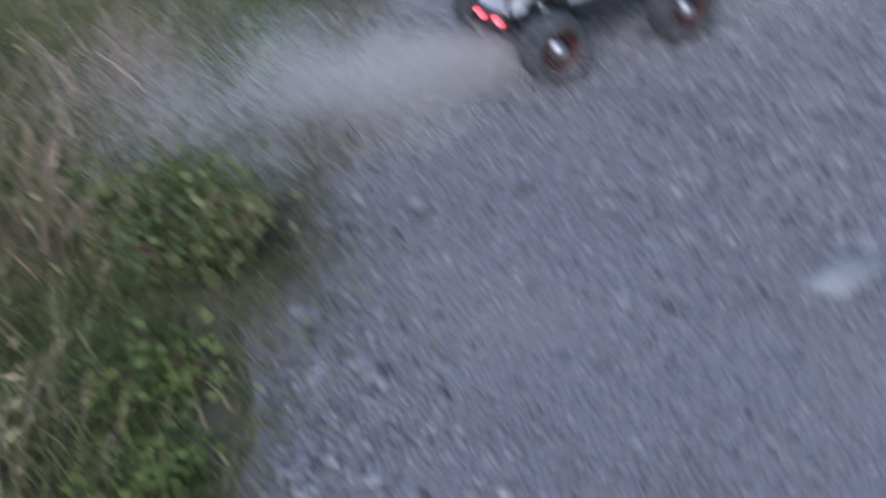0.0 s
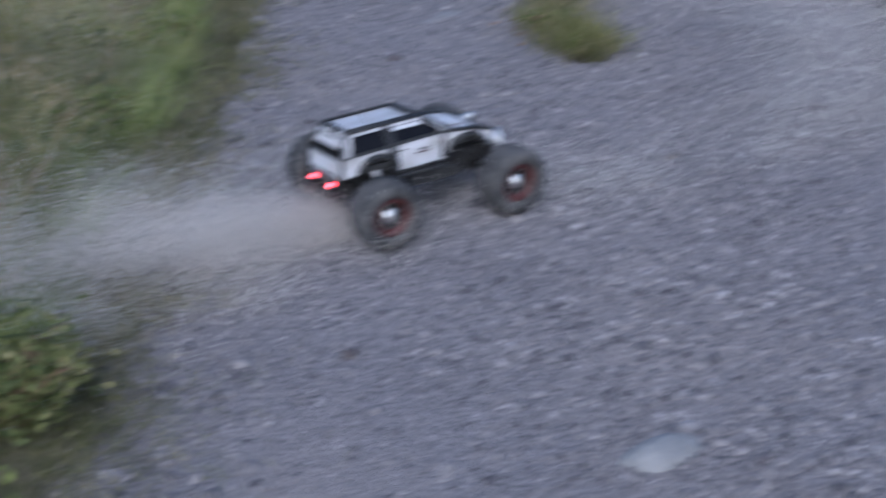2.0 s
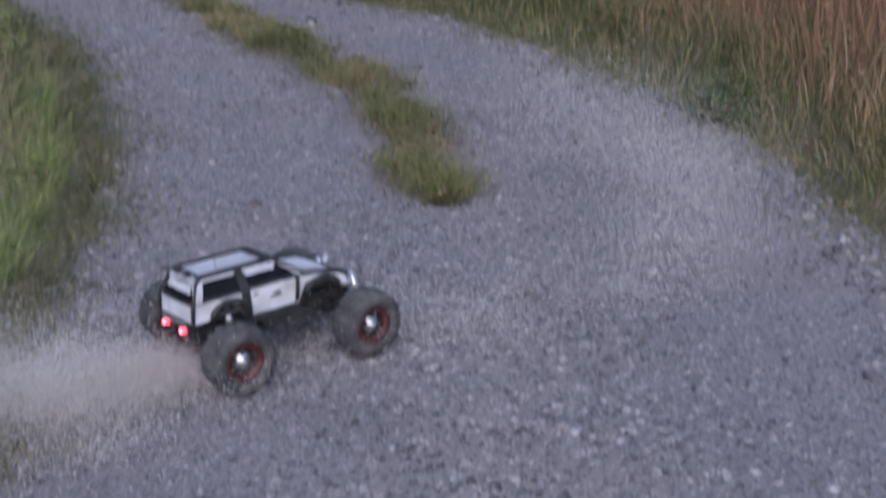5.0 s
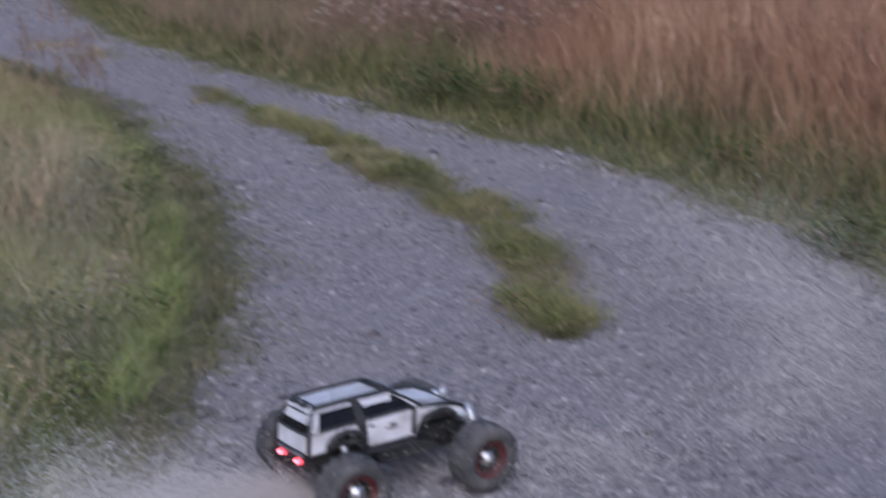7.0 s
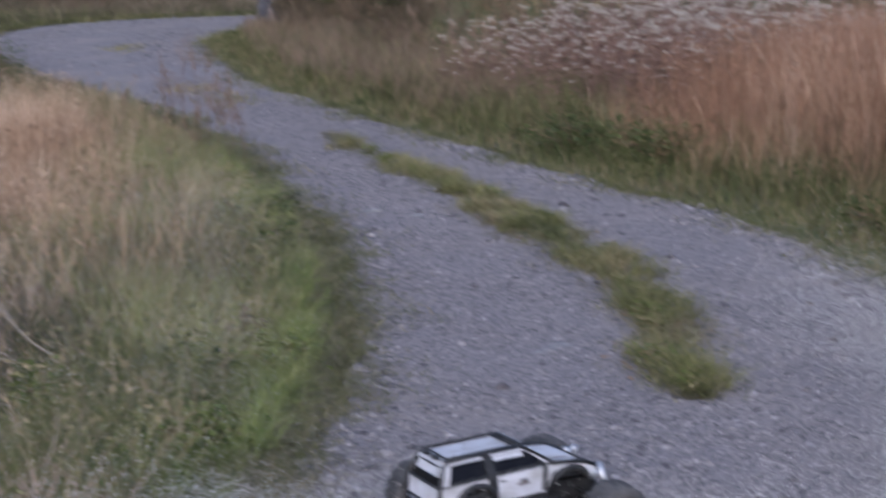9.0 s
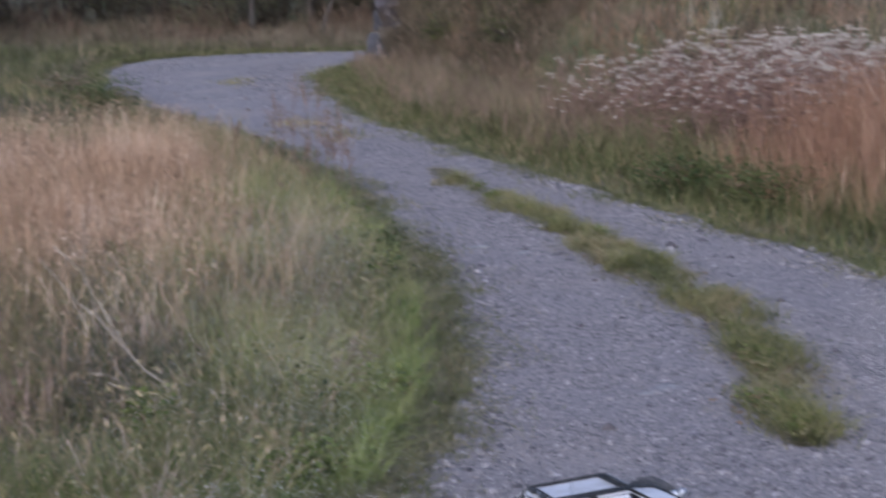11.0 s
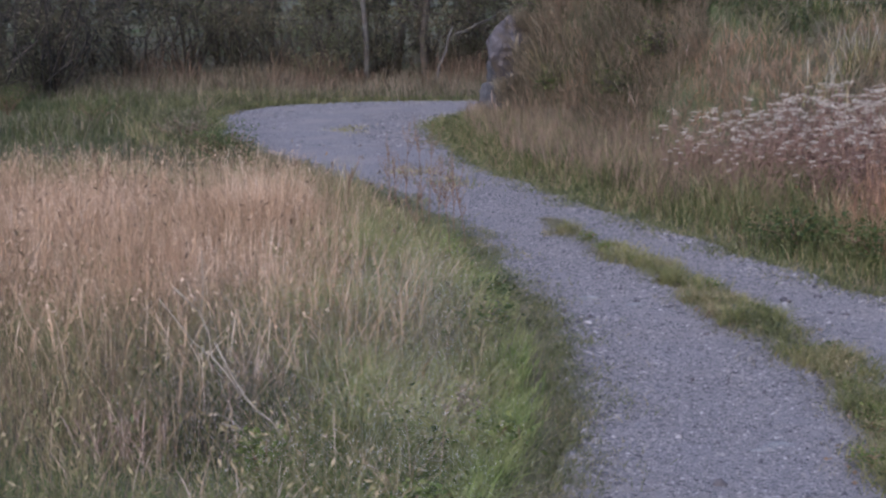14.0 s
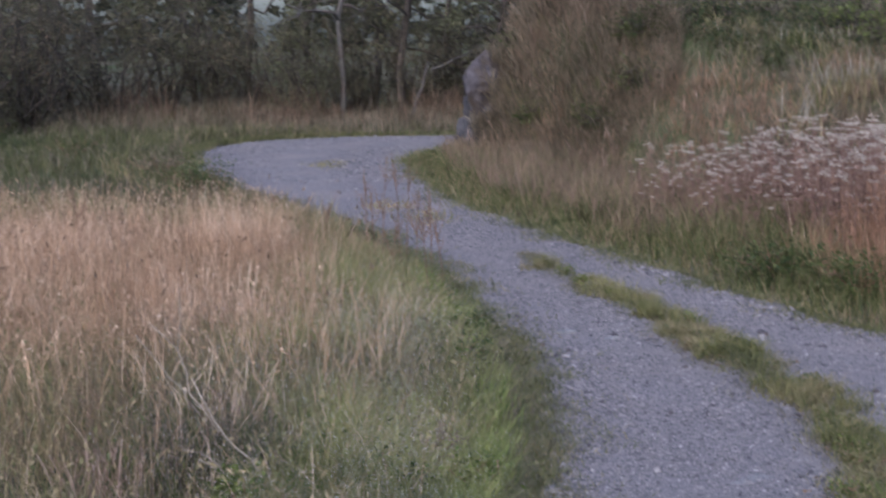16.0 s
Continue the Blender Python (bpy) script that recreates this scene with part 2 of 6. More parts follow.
def leaves(name, centre, size, material, r, flat=0.4, long=1.6, far=False):
    """Many small folded leaves, each two triangles, or one for what stands far off."""
    n = len(centre)
    d = r.normal(size=(n, 3))
    d[:, 2] *= 1 - flat
    d /= np.linalg.norm(d, axis=1)[:, None]
    q = np.cross(d, r.normal(size=(n, 3)))
    q /= np.linalg.norm(q, axis=1)[:, None] + 1e-9
    s = np.broadcast_to(size, n)[:, None]
    nn_ = np.cross(d, q)
    if far:
        co = np.stack([centre, centre + d * s * long * 0.5 + q * s * 0.85, centre + d * s * long], 1)
        return raw_mesh(name, co.reshape(-1, 3), np.full(n, 3), np.arange(3 * n), material)
    co = np.stack([centre, centre + d * s * long * 0.5 + q * s * 0.5 + nn_ * s * 0.12, centre + d * s * long, centre + d * s * long * 0.5 - q * s * 0.5 + nn_ * s * 0.12], 1)
    idx = (np.array([0, 1, 2, 0, 2, 3])[None] + 4 * np.arange(n)[:, None]).ravel()
    return raw_mesh(name, co.reshape(-1, 3), np.full(2 * n, 3), idx, material)


def stones(name, xyz, size, material, r, squash=0.6):
    """Angular stones bedded in the ground: four uneven corners below, three above."""
    base = np.array([(1, 0, -0.3), (0, 1, -0.3), (-1, 0, -0.3), (0, -1, -0.3), (0.5, 0.35, 0.8), (-0.55, 0.3, 0.75), (0.05, -0.6, 0.8)], float)
    tri = [(4, 5, 6), (0, 1, 4), (1, 5, 4), (1, 2, 5), (2, 6, 5), (2, 3, 6), (3, 0, 6), (0, 4, 6)]
    n = len(xyz)
    v = base[None] * r.uniform(0.65, 1.3, (n, 7, 1)) + r.normal(0, 0.12, (n, 7, 3))
    v *= np.stack([r.uniform(0.8, 1.3, n), r.uniform(0.65, 1.0, n), squash * r.uniform(0.7, 1.2, n)], 1)[:, None]
    a = r.uniform(0, 2 * math.pi, n)
    x = v[..., 0] * np.cos(a)[:, None] - v[..., 1] * np.sin(a)[:, None]
    y = v[..., 0] * np.sin(a)[:, None] + v[..., 1] * np.cos(a)[:, None]
    co = np.stack([x, y, v[..., 2]], -1) * np.broadcast_to(size, n)[:, None, None] * 0.5 + xyz[:, None]
    idx = (np.array(tri).ravel()[None] + 7 * np.arange(n)[:, None]).ravel()
    return raw_mesh(name, co.reshape(-1, 3), np.full(8 * n, 3), idx, material)


def chips(name, xyz, size, material, r):
    """Small flat splinters of stone: three corners on the ground and a low off-centre peak."""
    n = len(xyz)
    a = r.uniform(0, 2 * math.pi, n)[:, None] + np.array([0, 2.1, 4.2]) + r.normal(0, 0.3, (n, 3))
    rad = np.broadcast_to(size, n)[:, None] * 0.5 * r.uniform(0.7, 1.3, (n, 3))
    co = np.zeros((n, 4, 3))
    co[:, :3, 0], co[:, :3, 1] = rad * np.cos(a), rad * np.sin(a)
    co[:, 3, :2] = co[:, :3, :2].mean(1) + r.normal(0, 0.16, (n, 2)) * np.broadcast_to(size, n)[:, None]
    co[:, 3, 2] = np.broadcast_to(size, n) * r.uniform(0.18, 0.5, n)
    co += xyz[:, None]
    idx = (np.array([0, 1, 3, 1, 2, 3, 2, 0, 3])[None] + 4 * np.arange(n)[:, None]).ravel()
    return raw_mesh(name, co.reshape(-1, 3), np.full(3 * n, 3), idx, material)


# ---- the lie of the land ----
# the track's two edges, from behind the camera to the bend behind the mound: left x, y, right x, y
TRACK = np.array([
    (-1.2, -12, 1.8, -12), (-0.6, -4, 2.2, -4), (-0.32, 0, 2.35, 0), (-0.25, 2, 2.5, 2), (-0.17, 2.6, 2.6, 2.6), (-0.01, 3.2, 2.72, 3.2),
    (0.21, 4, 2.81, 4), (0.43, 5, 2.90, 5), (0.51, 6, 2.82, 6), (0.46, 7, 2.60, 7), (0.32, 8, 2.21, 8), (0.17, 9, 1.84, 9),
    (-0.05, 10, 1.49, 10), (-0.35, 11, 1.16, 11), (-0.75, 12, 0.82, 12), (-1.45, 13.5, 0.36, 13.5), (-2.1, 15, 0.12, 15), (-2.6, 16.3, -0.03, 16.3),
    (-3.1, 18.2, -0.1, 17.6), (-3.3, 19.9, 0.05, 18.8), (-2.9, 21.5, 0.5, 19.7), (-2.0, 22.4, 1.2, 20.2), (0, 22.9, 2.2, 20.6), (3, 23, 4, 20.6), (8, 22.5, 8, 20.2), (16, 21, 16, 19)])


def spread(rows, k):
    """Rows with k steps between neighbours, on a smooth curve."""
    n = len(rows)
    out = []
    for i in range(n - 1):
        a, b, c, d = rows[max(i - 1, 0)], rows[i], rows[i + 1], rows[min(i + 2, n - 1)]
        for t in np.arange(k) / k:
            out.append(b + 0.5 * t * (c - a + t * (2 * a - 5 * b + 4 * c - d + t * (3 * (b - c) + d - a))))
    return np.array(out + [rows[-1]])


EDGES = spread(TRACK, 6)
EDGES[:, 0] += 0.04 * np.sin(EDGES[:, 1] * 5.1) * np.sin(EDGES[:, 1] * 2.3 + 1) + 0.02 * np.sin(EDGES[:, 1] * 13)
EDGES[:, 2] += 0.04 * np.sin(EDGES[:, 1] * 4.3 + 2) * np.sin(EDGES[:, 1] * 1.9) + 0.02 * np.sin(EDGES[:, 1] * 11)
RING = np.concatenate([EDGES[:, :2], EDGES[::-1, 2:]])


def inside(ring, x, y):
    hit = np.zeros(len(x), bool)
    for (x1, y1), (x2, y2) in zip(ring, np.roll(ring, -1, 0)):
        if y1 != y2:
            hit ^= ((y1 > y) != (y2 > y)) & (x < (x2 - x1) * (y - y1) / (y2 - y1) + x1)
    return hit


def to_edge(x, y):
    """Distance to the track's nearer edge; on_left: whether that is the left edge."""
    best, left = np.full(len(x), 1e9), np.zeros(len(x), bool)
    for line, is_left in ((EDGES[:, :2], True), (EDGES[:, 2:], False)):
        for a, b in zip(line[:-1], line[1:]):
            d = b - a
            t = np.clip(((x - a[0]) * d[0] + (y - a[1]) * d[1]) / (d @ d + 1e-12), 0, 1)
            q = np.hypot(x - a[0] - t * d[0], y - a[1] - t * d[1])
            left = np.where(q < best, is_left, left)
            best = np.minimum(best, q)
    return best, left


def step(a, b, v):
    t = np.clip((v - a) / (b - a), 0, 1)
    return t * t * (3 - 2 * t)


def wobble(x, y, s, seed=0.0):
    """Smooth uneven values in -1 to 1, s waves to the metre or so."""
    return (np.sin(x * s * 1.7 + 1.3 + seed + np.sin(y * s * 1.1)) + np.sin(y * s * 1.9 + 0.7 - seed + np.sin(x * s * 0.8 + seed)) + np.sin((x + y) * s * 2.9 + seed * 3) * 0.6) / 2.6


MOUND_Y = np.array([6, 9, 10.5, 12, 14, 16, 17.5, 18.6, 19.4, 20.2, 21])
MOUND_X = np.array([9.0, 6.2, 5.0, 3.9, 2.7, 1.6, 0.9, 0.62, 0.8, 1.6, 6.0])


def ground_z(x, y):
    """Height of the ground off the track."""
    u = x - np.interp(y, MOUND_Y, MOUND_X)
    steep = np.interp(y, [10, 14, 17.5], [3.4, 2.4, 0.75])
    h = (np.interp(y, [10, 14, 17.5], [1.25, 1.5, 1.95]) - 0.26 * step(1.9, 3.1, x)) * step(0, 1, u / steep) + 0.25 * step(2, 7, u)
    h *= (1 + 0.10 * wobble(x, y, 0.9, 2.0)) * step(21.0, 19.6, y) * step(6, 9, y)
    h += 0.10 * step(0, 2.0, x - np.interp(y, TRACK[:18, 3], TRACK[:18, 2]) - 0.1) * step(15, 12, y)
    h += step(24, 40, y) * 1.5 * step(-30, 5, x)
    return h + 0.025 * wobble(x, y, 1.3) * step(0, 1, np.abs(x) + np.abs(y))


def off_track_z(x, y):
    d, _ = to_edge(x, y)
    ins = inside(RING, x, y)
    return np.where(ins, -0.05, ground_z(x, y) * step(0.0, 0.4, d) - 0.01 * step(0.3, 0.0, d)), d, ins


def scatter(r, n, x0, x1, y0, y1, keep=None):
    """Random roots on the ground off the track: places, distance to the track, whether its left edge is the nearer one."""
    x, y = r.uniform(x0, x1, n), r.uniform(y0, y1, n)
    if keep is not None:
        k = keep(x, y)
        x, y = x[k], y[k]
    k = ~inside(RING, x, y)
    x, y = x[k], y[k]
    d, left = to_edge(x, y)
    z = ground_z(x, y) * step(0.0, 0.4, d) - 0.01
    return np.stack([x, y, z], 1), d, left


def seen_from(x, y, lo=-26, hi=40):
    """Within the fan that the walk looks over, and near enough to it."""
    a = np.degrees(np.arctan2(x, y))
    return (a > lo) & (a < hi)


def grid_sheet(name, xs, ys, zfun, material):
    X, Y = np.meshgrid(xs, ys)
    z = zfun(X.ravel(), Y.ravel())
    nx, ny = len(xs), len(ys)
    i = (np.arange(ny - 1)[:, None] * nx + np.arange(nx - 1)[None]).ravel()
    idx = np.stack([i, i + 1, i + 1 + nx, i + nx], 1).ravel()
    return raw_mesh(name, np.stack([X.ravel(), Y.ravel(), z], 1), np.full(len(i), 4), idx, material, True)


gx = np.concatenate([[-900, -300, -120, -60, -35, -22, -14], np.arange(-10, 14.01, 0.16), [16, 20, 28, 45, 80, 160, 400, 900]])
gy = np.concatenate([[-900, -300, -100, -40, -20, -12, -8, -5, -3, -1.5, 0], np.arange(0.6, 26.01, 0.16), [28, 31, 36, 45, 60, 100, 200, 500, 1500]])
tagged(new("ground", grid_sheet("ground", gx, gy, lambda x, y: off_track_z(x, y)[0], M_soil)), "uneven earth and short growth beside a gravel track", "ground", kind="structure")

def track_z(t, x, y):
    """Height of the track's surface; t runs across it from left to right."""
    rut = np.exp(-((t - 0.22) / 0.13) ** 2) + np.exp(-((t - 0.78) / 0.13) ** 2)
    return 0.018 - 0.022 * rut + 0.006 * np.sin(x * 7 + y * 3) * np.sin(y * 5 - x) - 0.02 * (np.abs(2 * t - 1) ** 8)


# the track: two worn wheel ruts with a low crown between them
across = 24
co = []
for i, (lx, ly, rx, ry) in enumerate(EDGES):
    for k in range(across + 1):
        t = k / across
        x, y = lx + (rx - lx) * t, ly + (ry - ly) * t
        z = float(track_z(t, x, y))
        co.append((x, y, z))
n_ = across + 1
idx = [v for i in range(len(EDGES) - 1) for k in range(across) for v in (i * n_ + k, i * n_ + k + 1, (i + 1) * n_ + k + 1, (i + 1) * n_ + k)]
road = tagged(new("road", raw_mesh("road", np.array(co), np.full(len(idx) // 4, 4), np.array(idx), M_road, True)), "dusty grey gravel farm track with two wheel ruts", "road", kind="structure")

# loose stones over the track
r = np.random.default_rng(11)


def on_track(r, n, y0, y1):
    """Places on the track; t runs from its left edge to its right."""
    y, t = r.uniform(y0, y1, n), r.random(n)
    k = EDGES[:, 1] < 16.6
    x = np.interp(y, EDGES[k, 1], EDGES[k, 0]) * (1 - t) + np.interp(y, EDGES[k, 1], EDGES[k, 2]) * t
    far = y > 16.3
    x = np.where(far, r.uniform(-3.4, 1.5, n), x)
    ok = ~far | inside(RING, x, y)
    return x[ok], y[ok], t[ok]


packs = []
for n, y0, y1, lo, hi in ((36000, 1.2, 4.4, 0.007, 0.034), (26000, 4.4, 9.0, 0.010, 0.032), (11000, 9.0, 23.0, 0.014, 0.040)):
    x, y, t = on_track(r, n, y0, y1)
    worn = np.exp(-((t - 0.24) / 0.14) ** 2) + np.exp(-((t - 0.78) / 0.14) ** 2)
    heap = 0.5 + 0.5 * wobble(x, y, 1.2, 5.0)
    k = r.random(len(x)) < np.clip(0.25 + 0.75 * heap + 0.2 * (1 - worn) - 0.15 * worn, 0.3, 1)
    k &= (y > 3.9) | (r.random(len(x)) < 0.45 + 0.55 * np.exp(-((x - 1.2 - 0.15 * wobble(x, y, 2.0)) / 0.33) ** 2))
    x, y, worn, heap = x[k], y[k], worn[k], heap[k]
    packs.append((np.stack([x, y, np.where(y < 16.3, track_z(t[k], x, y), 0.012)], 1), lo + (hi - lo) * r.beta(1.3, 3.6, len(x)) * (1 - 0.3 * worn) * (0.7 + 0.6 * heap)))
for n, y0, y1 in ((3600, 1.2, 4.4), (900, 4.4, 9.5)):
    x, y, t = on_track(r, n, y0, y1)
    k = r.random(len(x)) < np.where(y < 3.9, 0.15 + 0.85 * np.exp(-((x - 1.2) / 0.35) ** 2), 0.35 + 0.5 * (wobble(x, y, 1.7, 3.0) > 0))
    x, y, t = x[k], y[k], t[k]
    packs.append((np.stack([x, y, track_z(t, x, y) + 0.002], 1), r.uniform(0.018, 0.038, len(x))))
x, y, t = on_track(r, 2600, 1.3, 4.5)
k = (t < 0.16 - 0.1 * r.random(len(x))) | (t > 0.9)
packs.append((np.stack([x[k], y[k], track_z(t[k], x[k], y[k]) + 0.006], 1), r.uniform(0.02, 0.045, k.sum())))
x, y, t = on_track(r, 16000, 4.5, 16.0)
k = (t > 0.86 + 0.06 * wobble(x, y, 2.3)) | (t < 0.07 + 0.04 * wobble(x, y, 2.9, 1.0))
packs.append((np.stack([x[k], y[k], track_z(t[k], x[k], y[k]) + 0.008 * r.random(k.sum())], 1), r.uniform(0.015, 0.042, k.sum())))
x, y, t = on_track(r, 9000, 15.5, 23.0)
k = r.random(len(x)) < 0.25 + 0.75 * (wobble(x, y, 1.4, 2.0) > 0)
k &= r.random(len(x)) < 0.6
packs.append((np.stack([x[k], y[k], np.full(k.sum(), 0.012)], 1), r.uniform(0.02, 0.05, k.sum())))
x, y, t = on_track(r, 3000, -5.0, 1.3)
packs.append((np.stack([x, y, track_z(t, x, y)], 1), r.uniform(0.012, 0.035, len(x))))
x, y, t = on_track(r, 500, 1.2, 20)
packs.append((np.stack([x, y, np.where(y < 16.3, track_z(t, x, y), 0.012) + 0.002], 1), r.uniform(0.03, 0.05, len(x))))
tagged(new("gravel", stones("gravel", np.concatenate([p for p, _ in packs]), np.concatenate([s for _, s in packs]), M_gravel, r, 0.52)), "loose crushed grey stone lying on the track", "gravel", kind="stuff")

x, y, t = on_track(r, 150000, 1.4, 13.0)
k = r.random(len(x)) < 0.45 + 0.55 * step(-0.3, 0.4, wobble(x, y, 1.1, 5.0) + 0.4 * wobble(x, y, 4.0, 1.0))
x, y, t = x[k], y[k], t[k]
tagged(new("stone_chips", chips("stone_chips", np.stack([x, y, track_z(t, x, y) + 0.0005], 1), 0.007 + 0.017 * r.beta(1.4, 2.6, len(x)), M_gravel, r)), "fine grey stone chips strewn over the track", "gravel", kind="stuff")

# ---- growth beside the track ----
def height_noise(p, s=1.1, seed=0.0):
    return 0.5 + 0.5 * wobble(p[:, 0], p[:, 1], s, seed)


r = np.random.default_rng(21)
LEAF = (1.0, 0.7)
HEAD = (0.35, 0.32, 1.0)
TALL = (0.32, 0.28, 0.26, 1.0)


def fluff(name, p, lo, hi, size, material, r, label, category="grass"):
    """Fine seeds and awns hanging about the tops of the stalks."""
    c = p.copy()
    c[:, 2] += r.uniform(lo, hi, len(p))
    tagged(new(name, leaves(name, c, size * r.uniform(0.5, 1.4, len(p)), material, r, flat=-0.8, long=4.0)), label, category, kind="stuff")

# short green verge along both edges, thinning out on to the stones
p, d, left = scatter(r, 210000, -4, 6, 1.2, 23, lambda x, y: seen_from(x, y, -30, 48))
k = (d < np.where(left, 0.75, 0.8)) & (r.random(len(p)) < np.where(p[:, 1] < 9, 1.0, 0.75)) & (~left | (r.random(len(p)) < 0.10 + 0.90 * step(0.05, 0.42, d + 0.12 * wobble(p[:, 0], p[:, 1], 2.7, 3.0))))
p, d, left = p[k], d[k], left[k]
hh = (np.where(left, 0.04, 0.07) + 0.21 * step(0, 0.5, d) * (0.5 + height_noise(p, 2.0))) * r.uniform(0.5, 1.25, len(p))
shade = r.random(len(p)) + 0.35 * wobble(p[:, 0], p[:, 1], 1.8, 4.0)
# right side in darker colours: the tall grass's shade is in the material
for name, k, material, label in (("verge_grass", left & (p[:, 1] < 11), M_green, "short green grass growing along the track's edge"), ("far_verge_grass", left & (p[:, 1] >= 11), M_mead, "short dull green grass along the track's far edge"), ("bank_verge_grass", ~left & (shade >= 0.5), M_strip, "short grass at the bank's foot, darkened to olive for shade"), ("bank_verge_weeds", ~left & (shade < 0.5), M_dim, "short dark green growth at the foot of the bank")):
    me = blades(name, p[k], hh[k], 0.003 + 0.0005 * p[k, 1], r.uniform(0.2, 0.9, k.sum()), LEAF, material, r)
    tagged(new(name, me), label, "grass", kind="stuff")
# thick tufts along the edge, their blades arching outwards
tuft = []
for i in range(70):
    y = r.uniform(2.3, 9.5)
    tuft.append((np.interp(y, TRACK[:20, 1], TRACK[:20, 0]) - 0.15 - abs(r.normal(0.12, 0.14)), y, r.uniform(0.6, 1.2)))
tuft = np.repeat(np.array(tuft), 60, 0)
q = tuft[:, :2] + r.normal(0, 0.03, (len(tuft), 2)) * tuft[:, 2:]
q = np.c_[q, ground_z(q[:, 0], q[:, 1]) * 0.5 - 0.01]
me = blades("verge_tufts", q, 0.20 * tuft[:, 2] * r.uniform(0.5, 1.2, len(q)), 0.0045, r.uniform(0.3, 1.3, len(q)), LEAF, M_lush, r)
tagged(new("verge_tufts", me), "bright green grass tufts along the gravel's edge", "grass", kind="stuff")

p, d, left = scatter(r, 60000, -4, 6, 1.2, 23, lambda x, y: seen_from(x, y, -30, 48))
k = d < 1.0
p, d = p[k], d[k]
me = blades("verge_straw", p, (0.06 + 0.26 * step(0, 0.6, d)) * r.uniform(0.4, 1.3, len(p)), 0.0025 + 0.0004 * p[:, 1], r.uniform(0.2, 1.1, len(p)), LEAF, M_mixed, r)
tagged(new("verge_straw", me), "yellowing grass mixed into the green verge", "grass", kind="stuff")

# straggling roots that creep over the edge of the stones
e = EDGES[(EDGES[:, 1] > 1.0) & (EDGES[:, 0] < 3.6)]
NC = 34000
t = r.integers(0, len(e) - 1, NC)
f = r.random(NC)
side = r.random(NC) < 0.6
q = np.where(side[:, None], e[t, :2] * (1 - f)[:, None] + e[t + 1, :2] * f[:, None], e[t, 2:] * (1 - f)[:, None] + e[t + 1, 2:] * f[:, None])
q[:, 0] += np.where(side, 1, -1) * (np.abs(r.normal(0, 0.09, NC)) - 0.03) * (0.7 + 0.9 * (wobble(q[:, 0] * 0, q[:, 1], 3.0) > 0))
bend = q[:, 1] > 17
q[:, 1] += np.where(bend, r.normal(0.02, 0.16, NC), 0)
me = blades("creeping_grass", np.c_[q, np.full(NC, -0.002)], r.uniform(0.02, 0.075, NC) * np.where(bend, 2.2, 1.0), 0.002 + 0.0004 * q[:, 1], r.uniform(0.5, 1.5, NC), LEAF, M_strip, r)
tagged(new("creeping_grass", me), "sparse low grass creeping over the gravel edge", "grass", kind="stuff")

q2 = q[: NC // 2].copy()
q2[:, 0] += np.where(side[: NC // 2], 1, -1) * r.normal(-0.01, 0.06, NC // 2)
me = blades("trodden_straw", np.c_[q2, np.full(len(q2), -0.002)], r.uniform(0.015, 0.06, len(q2)), 0.002 + 0.0003 * q2[:, 1], r.uniform(0.6, 1.6, len(q2)), LEAF, M_fringe, r)
tagged(new("trodden_straw", me), "trodden brown straw between grass and gravel", "grass", kind="stuff")

# worn fringe of short brown growth between the green verge and the stones
e = EDGES[(EDGES[:, 1] > 2.0) & (EDGES[:, 1] < 12)]
t, f = r.integers(0, len(e) - 1, 42000), r.random(42000)
q = e[t, :2] * (1 - f)[:, None] + e[t + 1, :2] * f[:, None]
q[:, 0] += r.normal(-0.12, 0.085, len(q))
for name, pick, material, label in (("fringe_straw", np.arange(len(q)) % 5 < 3, M_fringe, "short brown worn growth beside the gravel"), ("fringe_grass", np.arange(len(q)) % 5 >= 3, M_strip, "short olive grass along the worn fringe")):
    me = blades(name, np.c_[q[pick], np.full(pick.sum(), -0.002)], r.uniform(0.02, 0.08, pick.sum()), 0.002 + 0.0003 * q[pick, 1], r.uniform(0.4, 1.4, pick.sum()), LEAF, material, r)
    tagged(new(name, me), label, "grass", kind="stuff")

# tall dry grass of the field on the left
field = lambda x, y: seen_from(x, y, -34, 12) & (x < np.interp(y, TRACK[:20, 1], TRACK[:20, 0]) - 0.3)
p, d, left = scatter(r, 230000, -7, 0.3, 2.6, 12.2, field)
keep = (d > 0.5 + 0.3 * wobble(p[:, 0], p[:, 1], 1.6)) & (r.random(len(p)) < 0.35 + 0.65 * step(0.4, 1.3, d)) & (r.random(len(p)) < step(11.1, 9.9, p[:, 1] + 0.5 * wobble(p[:, 0], p[:, 1], 1.4, 3.0)))
zone = -(p[:, 0] + 0.62 + 0.10 * (p[:, 1] - 5)) + 0.6 * wobble(p[:, 0], p[:, 1], 1.3, 6.0) + 0.3 * wobble(p[:, 0], p[:, 1], 3.1, 2.0) + 1.3 * step(5.2, 8.0, p[:, 1])
keep &= (p[:, 1] < 6.6) | (r.random(len(p)) < 0.08 + 0.92 * step(0.5, 1.6, d + 0.3 * wobble(p[:, 0], p[:, 1], 1.9, 4.0)))
keep &= r.random(len(p)) < 0.10 + 0.90 * step(-1.0, 0.9, zone)
keep &= (p[:, 1] > 6.2) | (r.random(len(p)) < np.where(p[:, 1] < 4.8, 0.14, 0.42))
keep &= r.random(len(p)) < 0.45 + 0.55 * (height_noise(p, 1.7, 3.0) > 0.42)
p, d = p[keep], d[keep]
